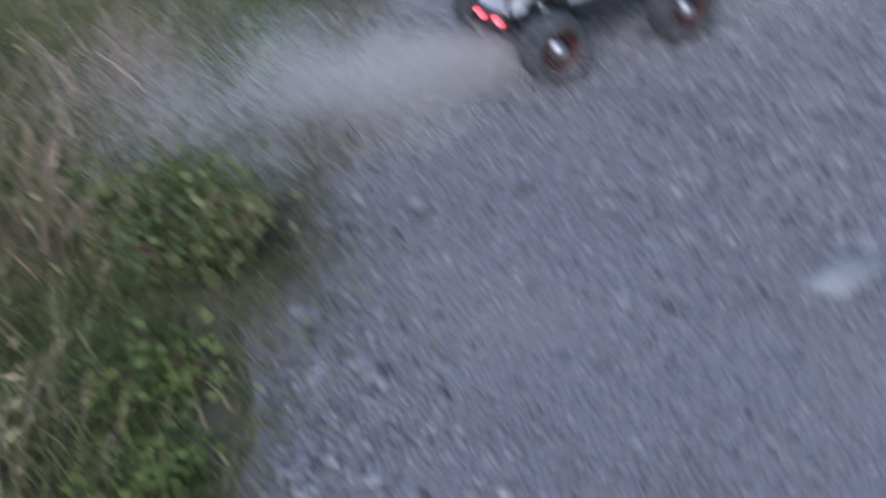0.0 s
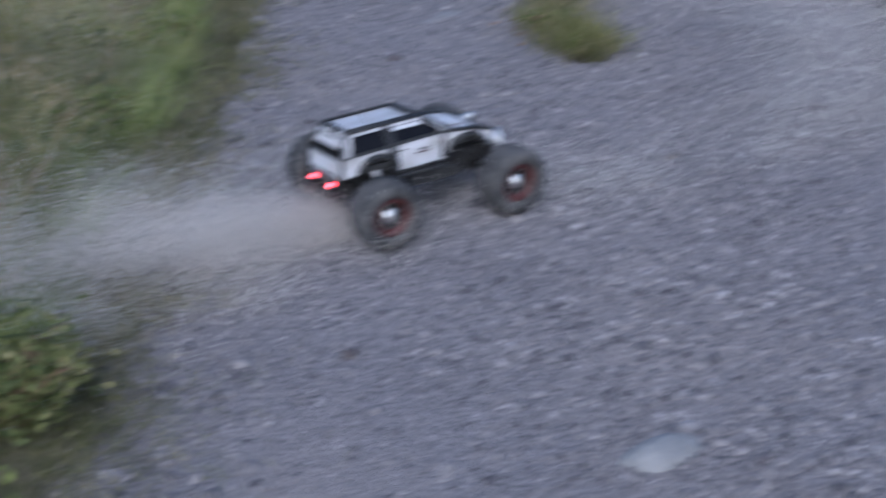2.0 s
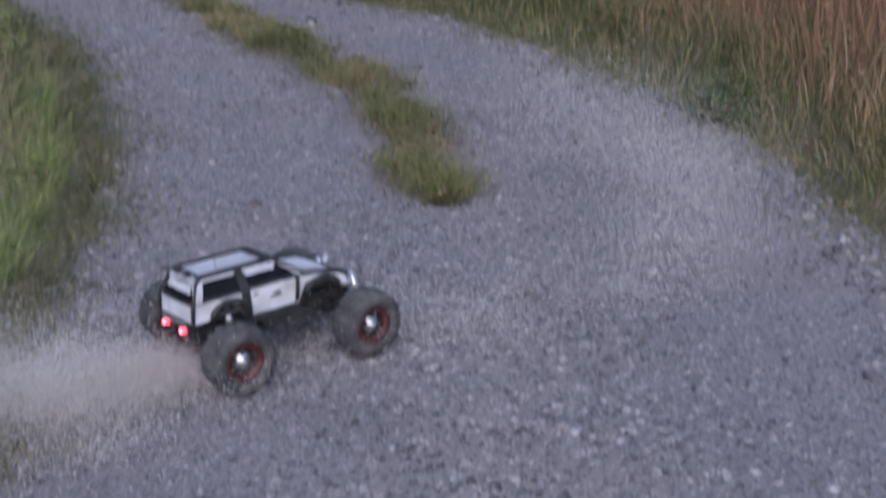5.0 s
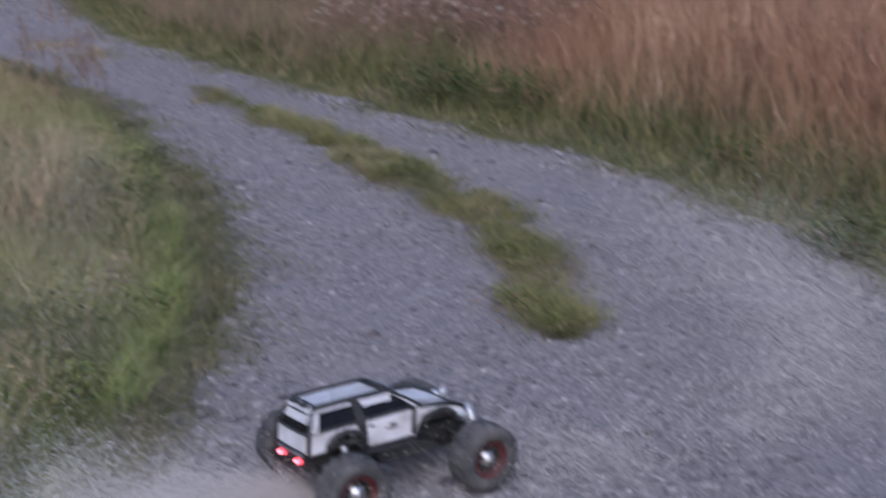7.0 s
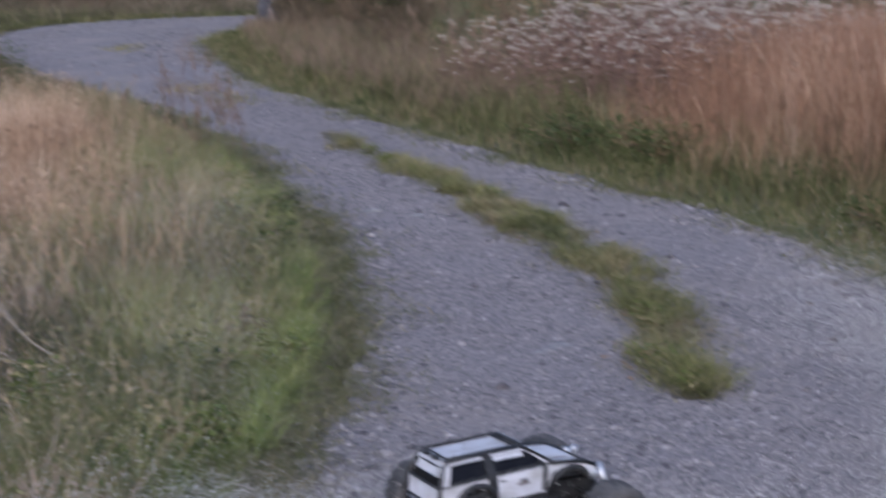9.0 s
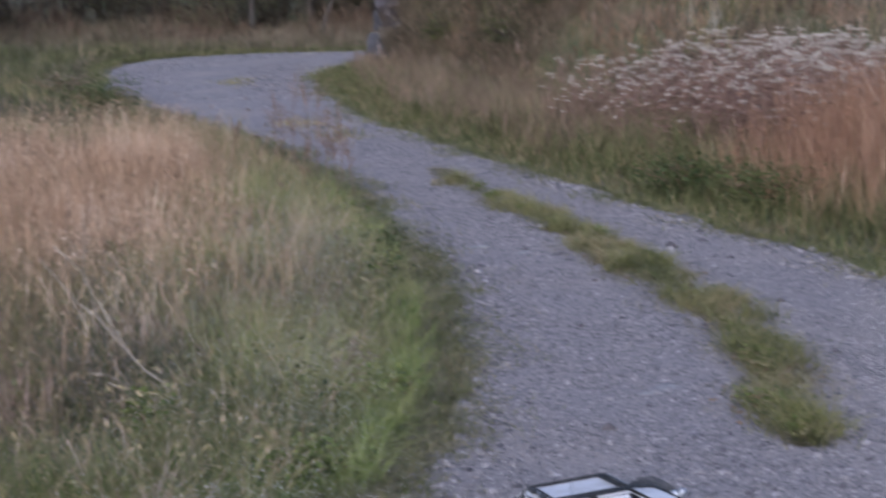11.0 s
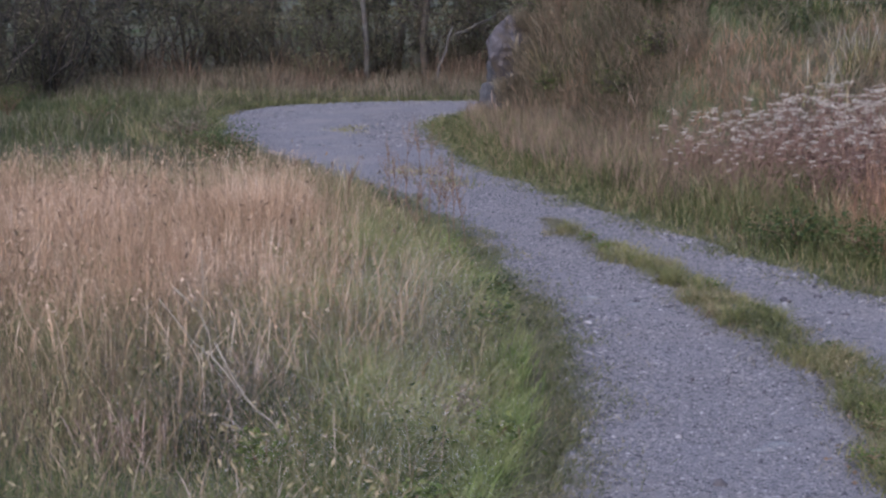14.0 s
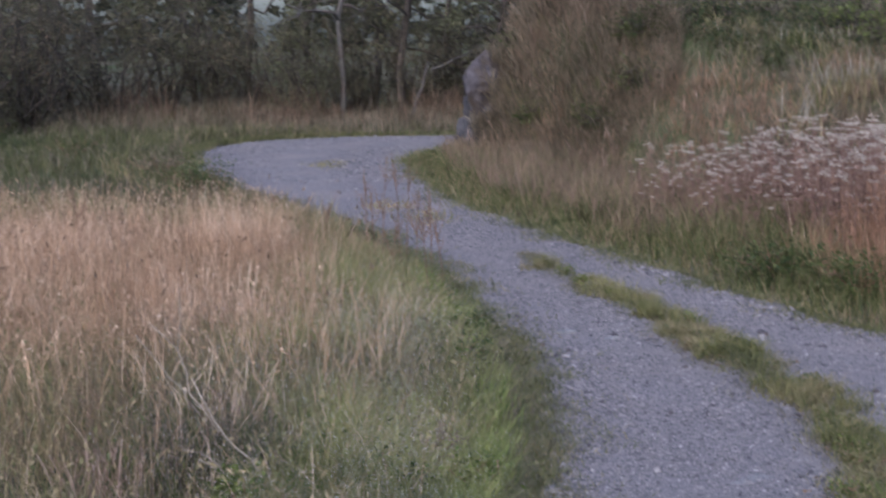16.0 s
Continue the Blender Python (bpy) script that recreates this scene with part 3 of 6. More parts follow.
hollow = 1.1 * np.exp(-((p[:, 0] + 0.72) / 0.26) ** 2 - ((p[:, 1] - 4.45) / 0.33) ** 2) + np.exp(-((p[:, 0] + 0.62) / 0.42) ** 2 - ((p[:, 1] - 5.7) / 0.55) ** 2) + 0.8 * np.exp(-((p[:, 0] + 0.25) / 0.25) ** 2 - ((p[:, 1] - 6.3) / 0.5) ** 2)
k = r.random(len(p)) > 0.75 * np.clip(hollow, 0, 1)
p, d = p[k], d[k]
near = p[:, 1] < 6.8
brown = r.random(len(p)) < 0.8 * step(7.2, 5.6, p[:, 1] + 0.5 * wobble(p[:, 0], p[:, 1], 1.5))
hh = (0.30 + 0.26 * height_noise(p, 0.9)) * (0.45 + 0.85 * r.beta(2.2, 2.0, len(p))) * (0.8 + 0.35 * (height_noise(p, 3.3, 1.0) > 0.55)) * (0.65 + 0.35 * step(0.3, 1.2, d))
ww, lean = np.where(near, 0.0017, 0.0022 + 0.0004 * (p[:, 1] - 6)), r.uniform(0.03, 0.42, len(p))
me = blades("brown_field_grass", p[brown], hh[brown] * 0.9, ww[brown], lean[brown] * 1.4, HEAD, M_reed, r, droop=0.2)
tagged(new("brown_field_grass", me), "brown withered stalks in the near field", "grass", kind="stuff")
tan = ~brown
me = blades("dry_field_grass", p[tan], hh[tan], ww[tan], lean[tan], HEAD, M_tan, r, droop=0.2)
tagged(new("dry_field_grass", me), "tall dry tan grass with seed heads in the field", "grass", kind="stuff")

p, d, left = scatter(r, 105000, -7, 0.3, 1.4, 12.5, field)
keep = (d > 0.3) & (r.random(len(p)) < np.where(p[:, 1] < 4.6, 0.45, 0.8) * (1 - 0.75 * np.exp(-((p[:, 0] + 0.72) / 0.26) ** 2 - ((p[:, 1] - 4.4) / 0.35) ** 2)))
p, d = p[keep], d[keep]
me = blades("field_undergrowth", p, (0.18 + 0.22 * height_noise(p, 1.3, 2.0)) * r.uniform(0.5, 1.2, len(p)), 0.0035 + 0.0005 * p[:, 1], r.uniform(0.2, 0.9, len(p)), LEAF, M_mixed, r)
tagged(new("field_undergrowth", me), "green and brown leaves low in the dry grass", "grass", kind="stuff")

# darker growth in a hollow of the field
q = np.concatenate([r.normal(0, 1, (9000, 2)) * (0.32, 0.42) + (-0.62, 5.7), r.normal(0, 1, (4000, 2)) * (0.18, 0.36) + (-0.25, 6.3), r.normal(0, 1, (3000, 2)) * (0.2, 0.16) + (-0.75, 4.95)])
q = q[~inside(RING, q[:, 0], q[:, 1])]
q = np.c_[q, ground_z(q[:, 0], q[:, 1]) - 0.01]
sel = r.random(len(q)) < 0.55
for name, k, material, label in (("hollow_grass", sel, M_dim, "dark green grass in a hollow of the field"), ("hollow_stalks", ~sel, M_mauve, "dull mauve withered stalks in the hollow")):
    me = blades(name, q[k], r.uniform(0.14, 0.40, k.sum()), 0.0034, r.uniform(0.1, 0.7, k.sum()), LEAF, material, r)
    tagged(new(name, me), label, "grass", kind="stuff")

# taller seeding stalks that stand out of the field
p, d, left = scatter(r, 8000, -6, 0.2, 5.0, 10.8, field)
p = p[d > 0.6 + 0.5 * step(6, 8, p[:, 1])]
me = blades("seeding_stalks", p, r.uniform(0.38, 0.6, len(p)), 0.004, r.uniform(0.05, 0.6, len(p)), (0.22, 0.2, 0.2, 0.25, 1.0), M_tan, r, droop=0.2)
tagged(new("seeding_stalks", me), "taller pale stalks with seed heads above the field", "grass", kind="stuff")
p, d, left = scatter(r, 900, -6, 0.2, 6.0, 11.5, field)
p = p[d > 0.45]
p = p[:380]
hh = r.uniform(0.42, 0.58, len(p))
tagged(new("dark_seed_stalks", blades("dark_seed_stalks", p, hh, 0.003, np.full(len(p), 0.02), (1.0, 0.8), M_reed, r)), "thin stalks carrying dark seed heads", "grass", kind="stuff")
p[:, 2] += hh - 0.01
tagged(new("dark_seed_heads", leaves("dark_seed_heads", p, r.uniform(0.011, 0.017, len(p)), M_rust, r, flat=-0.6, long=3.2)), "dark brown seed heads scattered over the field", "grass", kind="stuff")
p, d, left = scatter(r, 19000, -6, 0.2, 5.0, 10.8, field)
fluff("field_fluff", p[d > 0.9], 0.34, 0.54, 0.006, M_tan, r, "loose pale seeds and awns over the dry field")
p, d, left = scatter(r, 14000, -2.2, 0.4, 1.6, 7.5, field)
fluff("meadow_seeds", p[d > 0.2], 0.05, 0.34, 0.007, M_mixed, r, "small leaves and seeds in the meadow")

# single dry stalks strewn through the green verge
p, d, left = scatter(r, 5200, -2.2, 0.5, 4.6, 12.0, field)
k = (d > 0.12) & (d < 1.3)
p, d = p[k], d[k]
me = blades("verge_stalks", p, (0.16 + 0.3 * step(0.1, 0.8, d)) * r.uniform(0.6, 1.2, len(p)), 0.0014 + 0.0002 * p[:, 1], r.uniform(0.1, 0.7, len(p)), TALL, M_tan, r)
tagged(new("verge_stalks", me), "single pale dry stalks strewn through the verge", "grass", kind="stuff")

# clumps of pinkish seeding grass in the near meadow
clump = np.array([(-0.64, 2.6), (-0.6, 2.95), (-0.55, 3.3), (-0.85, 2.5), (-0.8, 3.1), (-0.42, 3.25), (-1.0, 3.6), (-0.6, 3.8), (-1.1, 4.6), (-0.75, 5.2)])
q = clump[r.integers(0, len(clump), 620)] + r.normal(0, 0.08, (620, 2))
q = np.c_[q, ground_z(q[:, 0], q[:, 1]) - 0.01]
me = blades("pinkish_seed_grass", q, r.uniform(0.18, 0.38, len(q)), 0.0048, r.uniform(0.15, 0.6, len(q)), (0.2, 0.18, 0.3, 1.0, 0.8), M_pinkish, r)
tagged(new("pinkish_seed_grass", me), "pinkish feathery seeding grass in loose clumps", "grass", kind="stuff")

# green and grey-green grass close by on the left
p, d, left = scatter(r, 128000, -2.4, 0.4, 0.6, 8.5, lambda x, y: (x > -0.72 - 0.1 * (y - 5) + 0.3 * wobble(x, y, 1.5)) | (y < 4.0))
keep = (d > 0.12) & left
keep &= r.random(len(p)) < np.maximum(step(-2.3, -1.6, p[:, 0] + 0.3 * wobble(p[:, 0], p[:, 1], 1.6, 4.0)), step(3.4, 4.6, p[:, 1])) * step(0.6, 1.35, p[:, 1] + 0.2 * wobble(p[:, 0], p[:, 1], 2.0, 1.0))
p, d = p[keep], d[keep]
hh = (0.12 + 0.22 * step(0.1, 0.9, d)) * (0.6 + 0.8 * height_noise(p, 2.2, 1.0)) * r.uniform(0.5, 1.2, len(p))
deep = p[:, 1] + 0.3 * wobble(p[:, 0], p[:, 1], 1.9, 5.0) < 4.5
for name, k, material, label in (("meadow_grass", ~deep, M_green, "lush green meadow grass beside the track"), ("deep_green_grass", deep, M_deep, "deep green meadow grass beside the gravel")):
    me = blades(name, p[k], hh[k], 0.0038, r.uniform(0.2, 0.9, k.sum()), LEAF, material, r)
    tagged(new(name, me), label, "grass", kind="stuff")
p, d, left = scatter(r, 1000, -1.9, 0.2, 1.5, 4.4)
keep = (d > 0.22) & left
p = p[keep]
me = blades("bent_straw", p, r.uniform(0.2, 0.5, len(p)), 0.0024, r.uniform(0.2, 0.9, len(p)), HEAD, M_pinkish, r)
tagged(new("bent_straw", me), "long bent pale straw over the green verge", "grass", kind="stuff")

# low grass beyond the field, up to the trees
p, d, left = scatter(r, 95000, -14, 4, 10.5, 27, lambda x, y: seen_from(x, y, -34, 9) & ~((x > np.interp(y, MOUND_Y, MOUND_X)) & (y < 21)))
keep = (left | (p[:, 1] > 20)) & ((p[:, 1] > 10.5))
p, d = p[keep], d[keep]
band = step(21.5, 24.5, p[:, 1])
hh = (0.10 + 0.26 * height_noise(p, 0.8) ** 1.5 + 0.2 * band * height_noise(p, 1.4, 2.0)) * r.uniform(0.5, 1.2, len(p))
# towards the left more dark green blades, tree shade put into the colour
pick = r.random(len(p)) < (0.2 + 0.6 * height_noise(p, 0.6, 5.0) + 0.3 * step(-1.5, -6.5, p[:, 0] + 1.5 * wobble(p[:, 0], p[:, 1], 0.7, 8.0))) * (1 - 0.6 * band)
tagged(new("far_meadow", blades("far_meadow", p[pick], hh[pick], 0.014, r.uniform(0.2, 0.8, pick.sum()), LEAF, M_mead, r)), "low green grass in front of the trees", "grass", kind="stuff")
tagged(new("far_straw", blades("far_straw", p[~pick], hh[~pick] * 1.15, 0.013, r.uniform(0.1, 0.6, (~pick).sum()), LEAF, M_mound, r)), "straw-coloured grass in front of the trees", "grass", kind="stuff")
p, d, left = scatter(r, 19000, -13, 3.5, 23.3, 26.8)
p = p[r.random(len(p)) < (0.12 + 0.65 * step(23.8, 25.2, p[:, 1])) * (0.08 + 0.92 * step(-6.8, -4.6, p[:, 0])) * (0.35 + 0.65 * (height_noise(p, 1.7, 6.0) > 0.45))]
me = blades("dry_reeds", p, (0.16 + 0.70 * height_noise(p, 1.3) ** 1.8) * r.uniform(0.3, 1.3, len(p)), 0.012, r.uniform(0.02, 0.55, len(p)), HEAD, M_rust, r, droop=0.15)
tagged(new("dry_reeds", me), "brown dry reeds along the foot of the trees", "reeds", kind="stuff")

# right bank: reddish tall grass, green at its foot
bank = lambda x, y: x > np.interp(y, TRACK[:20, 3], TRACK[:20, 2])
p, d, left = scatter(r, 100000, 1.5, 8.0, 2.6, 9.6, lambda x, y: bank(x, y) & seen_from(x, y, 5, 52))
k = (~left) & (d > 0.4 + 0.2 * wobble(p[:, 0], p[:, 1], 2.0)) & (r.random(len(p)) < 0.2 + 0.8 * step(0.4, 1.3, d + 0.25 * wobble(p[:, 0], p[:, 1], 1.3, 2.0))) & (r.random(len(p)) < step(9.6, 8.3, p[:, 1] - 0.25 * (p[:, 0] - 2.5)))
p, d = p[k], d[k]
hh = (0.34 + 0.5 * step(0.25, 1.2, d)) * (0.7 + 0.5 * height_noise(p, 0.9)) * r.uniform(0.6, 1.15, len(p))
pale = r.random(len(p)) < 0.10 + 0.3 * (height_noise(p, 1.1, 7.0) > 0.6)
me = blades("pale_bank_grass", p[pale], hh[pale] * 0.9, 0.0042, r.uniform(0.04, 0.5, pale.sum()), HEAD, M_tan, r, droop=0.15)
tagged(new("pale_bank_grass", me), "pale seeding grass among the reddish grass", "grass", kind="stuff")
p, hh = p[~pale], hh[~pale]
me = blades("red_bank_grass", p, hh, 0.0041, r.uniform(0.03, 0.5, len(p)), HEAD, M_red, r, droop=0.15)
tagged(new("red_bank_grass", me), "tall reddish-brown dry grass on the bank", "grass", kind="stuff")
fluff("bank_fluff", p[r.random(len(p)) < 0.6], 0.25, 0.8, 0.0085, M_red, r, "loose reddish seeds over the bank grass")
p, d, left = scatter(r, 62000, 0.0, 8.0, 2.4, 18.0, lambda x, y: bank(x, y) & seen_from(x, y, -2, 52))
k = (~left) & (d > 0.1) & (d < 2.2)
p, d = p[k], d[k]
hh = (0.12 + 0.26 * step(0.1, 0.7, d) * (0.6 + 0.7 * height_noise(p, 1.5, 1.0))) * r.uniform(0.5, 1.2, len(p))
tone = r.random(len(p)) + 0.5 * wobble(p[:, 0], p[:, 1], 2.2, 9.0)
for name, k, material, label in (("bank_undergrowth", tone > 0.74, M_strip, "olive grass at the foot of the bank"), ("bank_dark_grass", (tone <= 0.74) & (tone > 0.45), M_dim, "dark green grass at the foot of the bank"), ("bank_withered_grass", tone <= 0.45, M_rust, "withered brown grass at the foot of the bank")):
    me = blades(name, p[k], hh[k], 0.0068, r.uniform(0.2, 0.8, k.sum()), LEAF, material, r)
    tagged(new(name, me), label, "grass", kind="stuff")
p, d, left = scatter(r, 40000, 0.0, 8.0, 2.4, 18.0, lambda x, y: bank(x, y) & seen_from(x, y, -2, 52))
k = (~left) & (d > 0.05) & (d < 1.6)
p, d = p[k], d[k]
me = blades("bank_straw", p, (0.12 + 0.3 * step(0.05, 0.7, d)) * r.uniform(0.4, 1.2, len(p)), 0.007, r.uniform(0.2, 0.9, len(p)), LEAF, M_mixed, r)
tagged(new("bank_straw", me), "yellowing grass mixed in along the bank", "grass", kind="stuff")

# the overgrown mound: where bushes and rank green grass break the straw
BUSHES = [(1.22, 18.38, 0.25), (1.35, 17.24, 0.22), (2.44, 16.0, 0.42), (2.5, 16.4, 0.4), (2.03, 16.2, 0.3), (2.9, 16.5, 0.5), (3.5, 16.6, 0.6), (4.2, 16.9, 0.6), (1.75, 15.6, 0.25), (3.4, 15.9, 0.4), (4.2, 15.7, 0.4), (4.9, 15.6, 0.5), (3.7, 15.2, 0.25)]
p, d, left = scatter(r, 140000, 0.2, 13, 9.5, 21, lambda x, y: (x > np.interp(y, MOUND_Y, MOUND_X) - 0.5) & seen_from(x, y, 0, 30))
k = d > 0.3
p = p[k]
tone = 0.5 + 0.5 * wobble(p[:, 0], p[:, 1] * 1.5, 0.8, 4.0)
lush = np.zeros(len(p))
for x, y, s in BUSHES:
    lush = np.maximum(lush, np.exp(-((p[:, 0] - x) ** 2 + (p[:, 1] - y) ** 2) / s ** 2))
lush = np.maximum(lush, 0.8 * step(1.3, 1.55, p[:, 2]) * step(2.0, 2.7, p[:, 0]))
pick = r.random(len(p)) < 0.07 + 0.2 * step(0.5, 0.85, tone) + 0.8 * lush
hh = (0.09 + 0.24 * height_noise(p, 1.6, 3.0) ** 1.5) * r.uniform(0.4, 1.3, len(p)) * (1 - 0.3 * lush) * (1 + 0.35 * step(2.6, 1.8, p[:, 0]))
tagged(new("mound_straw", blades("mound_straw", p[~pick], hh[~pick], 0.0075, r.uniform(0.05, 0.9, (~pick).sum()), HEAD, M_mound, r)), "brown dry grass covering the mound", "grass", kind="stuff")
warm = (~pick) & (height_noise(p, 1.9, 9.0) + 0.5 * np.exp(-((p[:, 0] - 2.95) ** 2 + (p[:, 1] - 15.2) ** 2) / 0.3) + 0.5 * np.exp(-((p[:, 0] - 4.5) ** 2 + (p[:, 1] - 14.9) ** 2) / 0.3) > 0.76)
tagged(new("mound_red_grass", blades("mound_red_grass", p[warm], hh[warm] * 1.15, 0.007, r.uniform(0.05, 0.6, warm.sum()), HEAD, M_red, r)), "reddish stalks standing in patches on the mound", "grass", kind="stuff")
fluff("mound_fluff", p[r.random(len(p)) < 0.22], 0.05, 0.22, 0.009, M_reed, r, "dry leaves and seeds over the mound")
tagged(new("mound_grass", blades("mound_grass", p[pick], hh[pick] * 0.9, 0.011, r.uniform(0.2, 1.0, pick.sum()), LEAF, M_dim, r)), "green grass growing on the mound", "grass", kind="stuff")
# thicker cover on the steep face beside the rock
p, d, left = scatter(r, 42000, 0.7, 2.9, 15.6, 19.2, lambda x, y: x > np.interp(y, MOUND_Y, MOUND_X) + 0.05)
k = r.random(len(p)) < 0.75
for name, sel, material, label in (("steep_straw", k, M_mound, "brown straw hanging on the steep face of the mound"), ("steep_reed", ~k, M_reed, "paler stalks on the steep face of the mound")):
    c = p[sel]
    me = blades(name, c, r.uniform(0.10, 0.42, len(c)), 0.008, r.uniform(0.1, 0.9, len(c)), HEAD, material, r)
    tagged(new(name, me), label, "grass", kind="stuff")
# tufts standing out of the mound's cover
for name, n, material, label in (("tan_tufts", 190, M_reed, "pale straw tufts standing on the mound"), ("brown_tufts", 220, M_mound, "dark brown withered tufts on the mound"), ("olive_tufts", 170, M_mixed, "olive grass tufts on the mound")):
    p, d, left = scatter(r, 3000, 0.4, 7, 12, 19.4, lambda x, y: (x > np.interp(y, MOUND_Y, MOUND_X)) & seen_from(x, y, 2, 24))
    p = p[(p[:, 2] < 1.05) | (p[:, 0] < 1.9)] if name == "tan_tufts" else p
    p = np.repeat(p[:n], 26, 0)
    s = np.repeat(r.uniform(0.4, 1.0, n), 26)
    p[:, :2] += r.normal(0, 0.07, (len(p), 2)) * s[:, None]
    tagged(new(name, blades(name, p, 0.42 * s * r.uniform(0.5, 1.2, len(p)), 0.0075, r.uniform(0.1, 1.0, len(p)), HEAD, material, r)), label, "grass", kind="stuff")
# single stalks that stand up out of the slope
p, d, left = scatter(r, 60000, 0.3, 8, 10, 19.6, lambda x, y: (x > np.interp(y, MOUND_Y, MOUND_X) - 0.3) & seen_from(x, y, 1, 26))
p = p[(d > 0.6)]
p = p[r.random(len(p)) < 0.25 * (height_noise(p, 1.5, 6.0) > 0.4) * np.where(p[:, 0] < 2.1, 1.0, 0.5 * (p[:, 2] < 0.9))]
for name, sel, material, label in (("slope_stalks", np.arange(len(p)) % 3 > 0, M_reed, "brown seeding stalks standing on the slope"), ("pale_slope_stalks", np.arange(len(p)) % 3 == 0, M_pinkish, "pale seeding stalks standing on the slope")):
    c = p[sel]
    me = blades(name, c, r.uniform(0.22, 0.52, len(c)), 0.011, r.uniform(0.05, 0.5, len(c)), (0.25, 0.22, 0.25, 1.0), material, r, droop=0.2)
    tagged(new(name, me), label, "grass", kind="stuff")
# low bramble and leafy cover on the mound's crown and round its bushes
p, d, left = scatter(r, 70000, 0.8, 7, 14.5, 20, lambda x, y: (x > np.interp(y, MOUND_Y, MOUND_X)) & seen_from(x, y, 2, 24))
lush = np.zeros(len(p))
for x, y, s in BUSHES:
    lush = np.maximum(lush, np.exp(-((p[:, 0] - x) ** 2 + (p[:, 1] - y) ** 2) / (0.8 * s ** 2)))
lush = np.maximum(lush, step(1.25, 1.5, p[:, 2] + 0.15 * wobble(p[:, 0], p[:, 1], 2.0)) * step(1.9, 2.6, p[:, 0]))
p = p[r.random(len(p)) < 0.9 * step(0.2, 0.8, lush)]
p[:, 2] += 0.24 * r.random(len(p)) * (0.4 + 0.9 * height_noise(p, 2.6, 5.0))
tagged(new("bramble_cover", leaves("bramble_cover", p, r.uniform(0.014, 0.032, len(p)), M_bramble, r, flat=0.4)), "dark green low bramble covering the mound's crown", "bramble", kind="stuff")
p, d, left = scatter(r, 22000, -0.1, 4.5, 10.5, 18.5, lambda x, y: bank(x, y))
k = (d > 0.35) & (d < 1.5) & ~left
p = p[k]
tagged(new("tan_bank_grass", blades("tan_bank_grass", p, r.uniform(0.15, 0.46, len(p)), 0.0065, r.uniform(0.05, 0.5, len(p)), HEAD, M_reed, r)), "tan seeding grass between track and mound", "grass", kind="stuff")

n = 1900
c = np.stack([r.normal(1.12, 0.22, n), r.normal(17.95, 0.25, n)], 1)
c = c[(c[:, 0] > 0.85)]
c = np.c_[c, ground_z(c[:, 0], c[:, 1]) - 0.01]
tagged(new("rock_straw", blades("rock_straw", c, r.uniform(0.2, 0.55, len(c)), 0.013, r.uniform(0.1, 0.7, len(c)), HEAD, M_mound, r)), "dry grass hanging round the rock face", "grass", kind="stuff")

# rough grass round about, behind the walker and out to the sides
p, d, left = scatter(r, 120000, -7, 9, -6, 9, lambda x, y: ~seen_from(x, y, -30, 46) | (y < 2.6))
k = (d > 0.02) & (r.random(len(p)) < step(6.8, 3.0, np.hypot(p[:, 0] - 1, p[:, 1] - 1) + 0.8 * wobble(p[:, 0], p[:, 1], 0.9)))
p, d = p[k], d[k]
tagged(new("rough_grass", blades("rough_grass", p, (0.06 + 0.22 * step(0, 0.6, d)) * r.uniform(0.5, 1.2, len(p)), 0.009, r.uniform(0.3, 1.0, len(p)), LEAF, M_mixed, r)), "rough mixed grass round about the track", "grass", kind="stuff")

# ---- the green strip between the ruts ----
STRIP = np.array([(4.25, 1.44, 1.58), (4.6, 1.38, 1.71), (5.0, 1.50, 1.80), (5.5, 1.55, 1.83), (5.9, 1.54, 1.86), (6.6, 1.38, 1.73), (7.0, 1.34, 1.67), (7.5, 1.24, 1.54),
                  (8.3, 1.11, 1.36), (9.0, 0.90, 1.12), (9.6, 0.72, 0.92), (10.2, 0.70, 0.82)])


def strip_points(r, n, spill=0.0):
    y = 4.25 + 5.95 * r.random(n) ** 1.15
    a, b = np.interp(y, STRIP[:, 0], STRIP[:, 1]), np.interp(y, STRIP[:, 0], STRIP[:, 2])
    x = (a + b) / 2 + (b - a) * (0.44 + spill) * np.clip(r.normal(0, 0.5, n), -1.3, 1.3) * (0.85 + 0.4 * wobble(y * 0, y, 5.0)) + 0.03 * wobble(y * 0, y, 4.1, 2.0)
    return np.stack([x, y, np.full(n, 0.005)], 1)


p = strip_points(r, 11000)
k = r.random(len(p)) < 0.12 + 0.88 * (wobble(p[:, 0] * 3, p[:, 1], 3.9) > 0.05)
k &= (p[:, 1] < 7) | (r.random(len(p)) < 0.45)
p = p[k]
fade = step(10.4, 7.5, p[:, 1])
tagged(new("strip_grass", blades("strip_grass", p, (0.025 + 0.06 * fade) * r.uniform(0.4, 1.5, len(p)), 0.0045, r.uniform(0.4, 1.4, len(p)), LEAF, M_strip, r)), "low green grass strip between the wheel ruts", "grass", kind="stuff")
p = strip_points(r, 15000, 0.22)
p = p[r.random(len(p)) < 0.3 + 0.7 * (wobble(p[:, 0] * 2, p[:, 1], 2.1, 2.0) > -0.1)]
tagged(new("strip_straw", blades("strip_straw", p, r.uniform(0.015, 0.08, len(p)), 0.0042, r.uniform(0.5, 1.6, len(p)), LEAF, M_fringe, r)), "yellow-brown withered grass in the strip", "grass", kind="stuff")
p = strip_points(r, 3200)
p = p[(wobble(p[:, 0] * 3, p[:, 1], 2.6, 1.0) > 0.0) & (p[:, 1] < 8.2)]
p[:, 2] += r.uniform(0.01, 0.06, len(p))
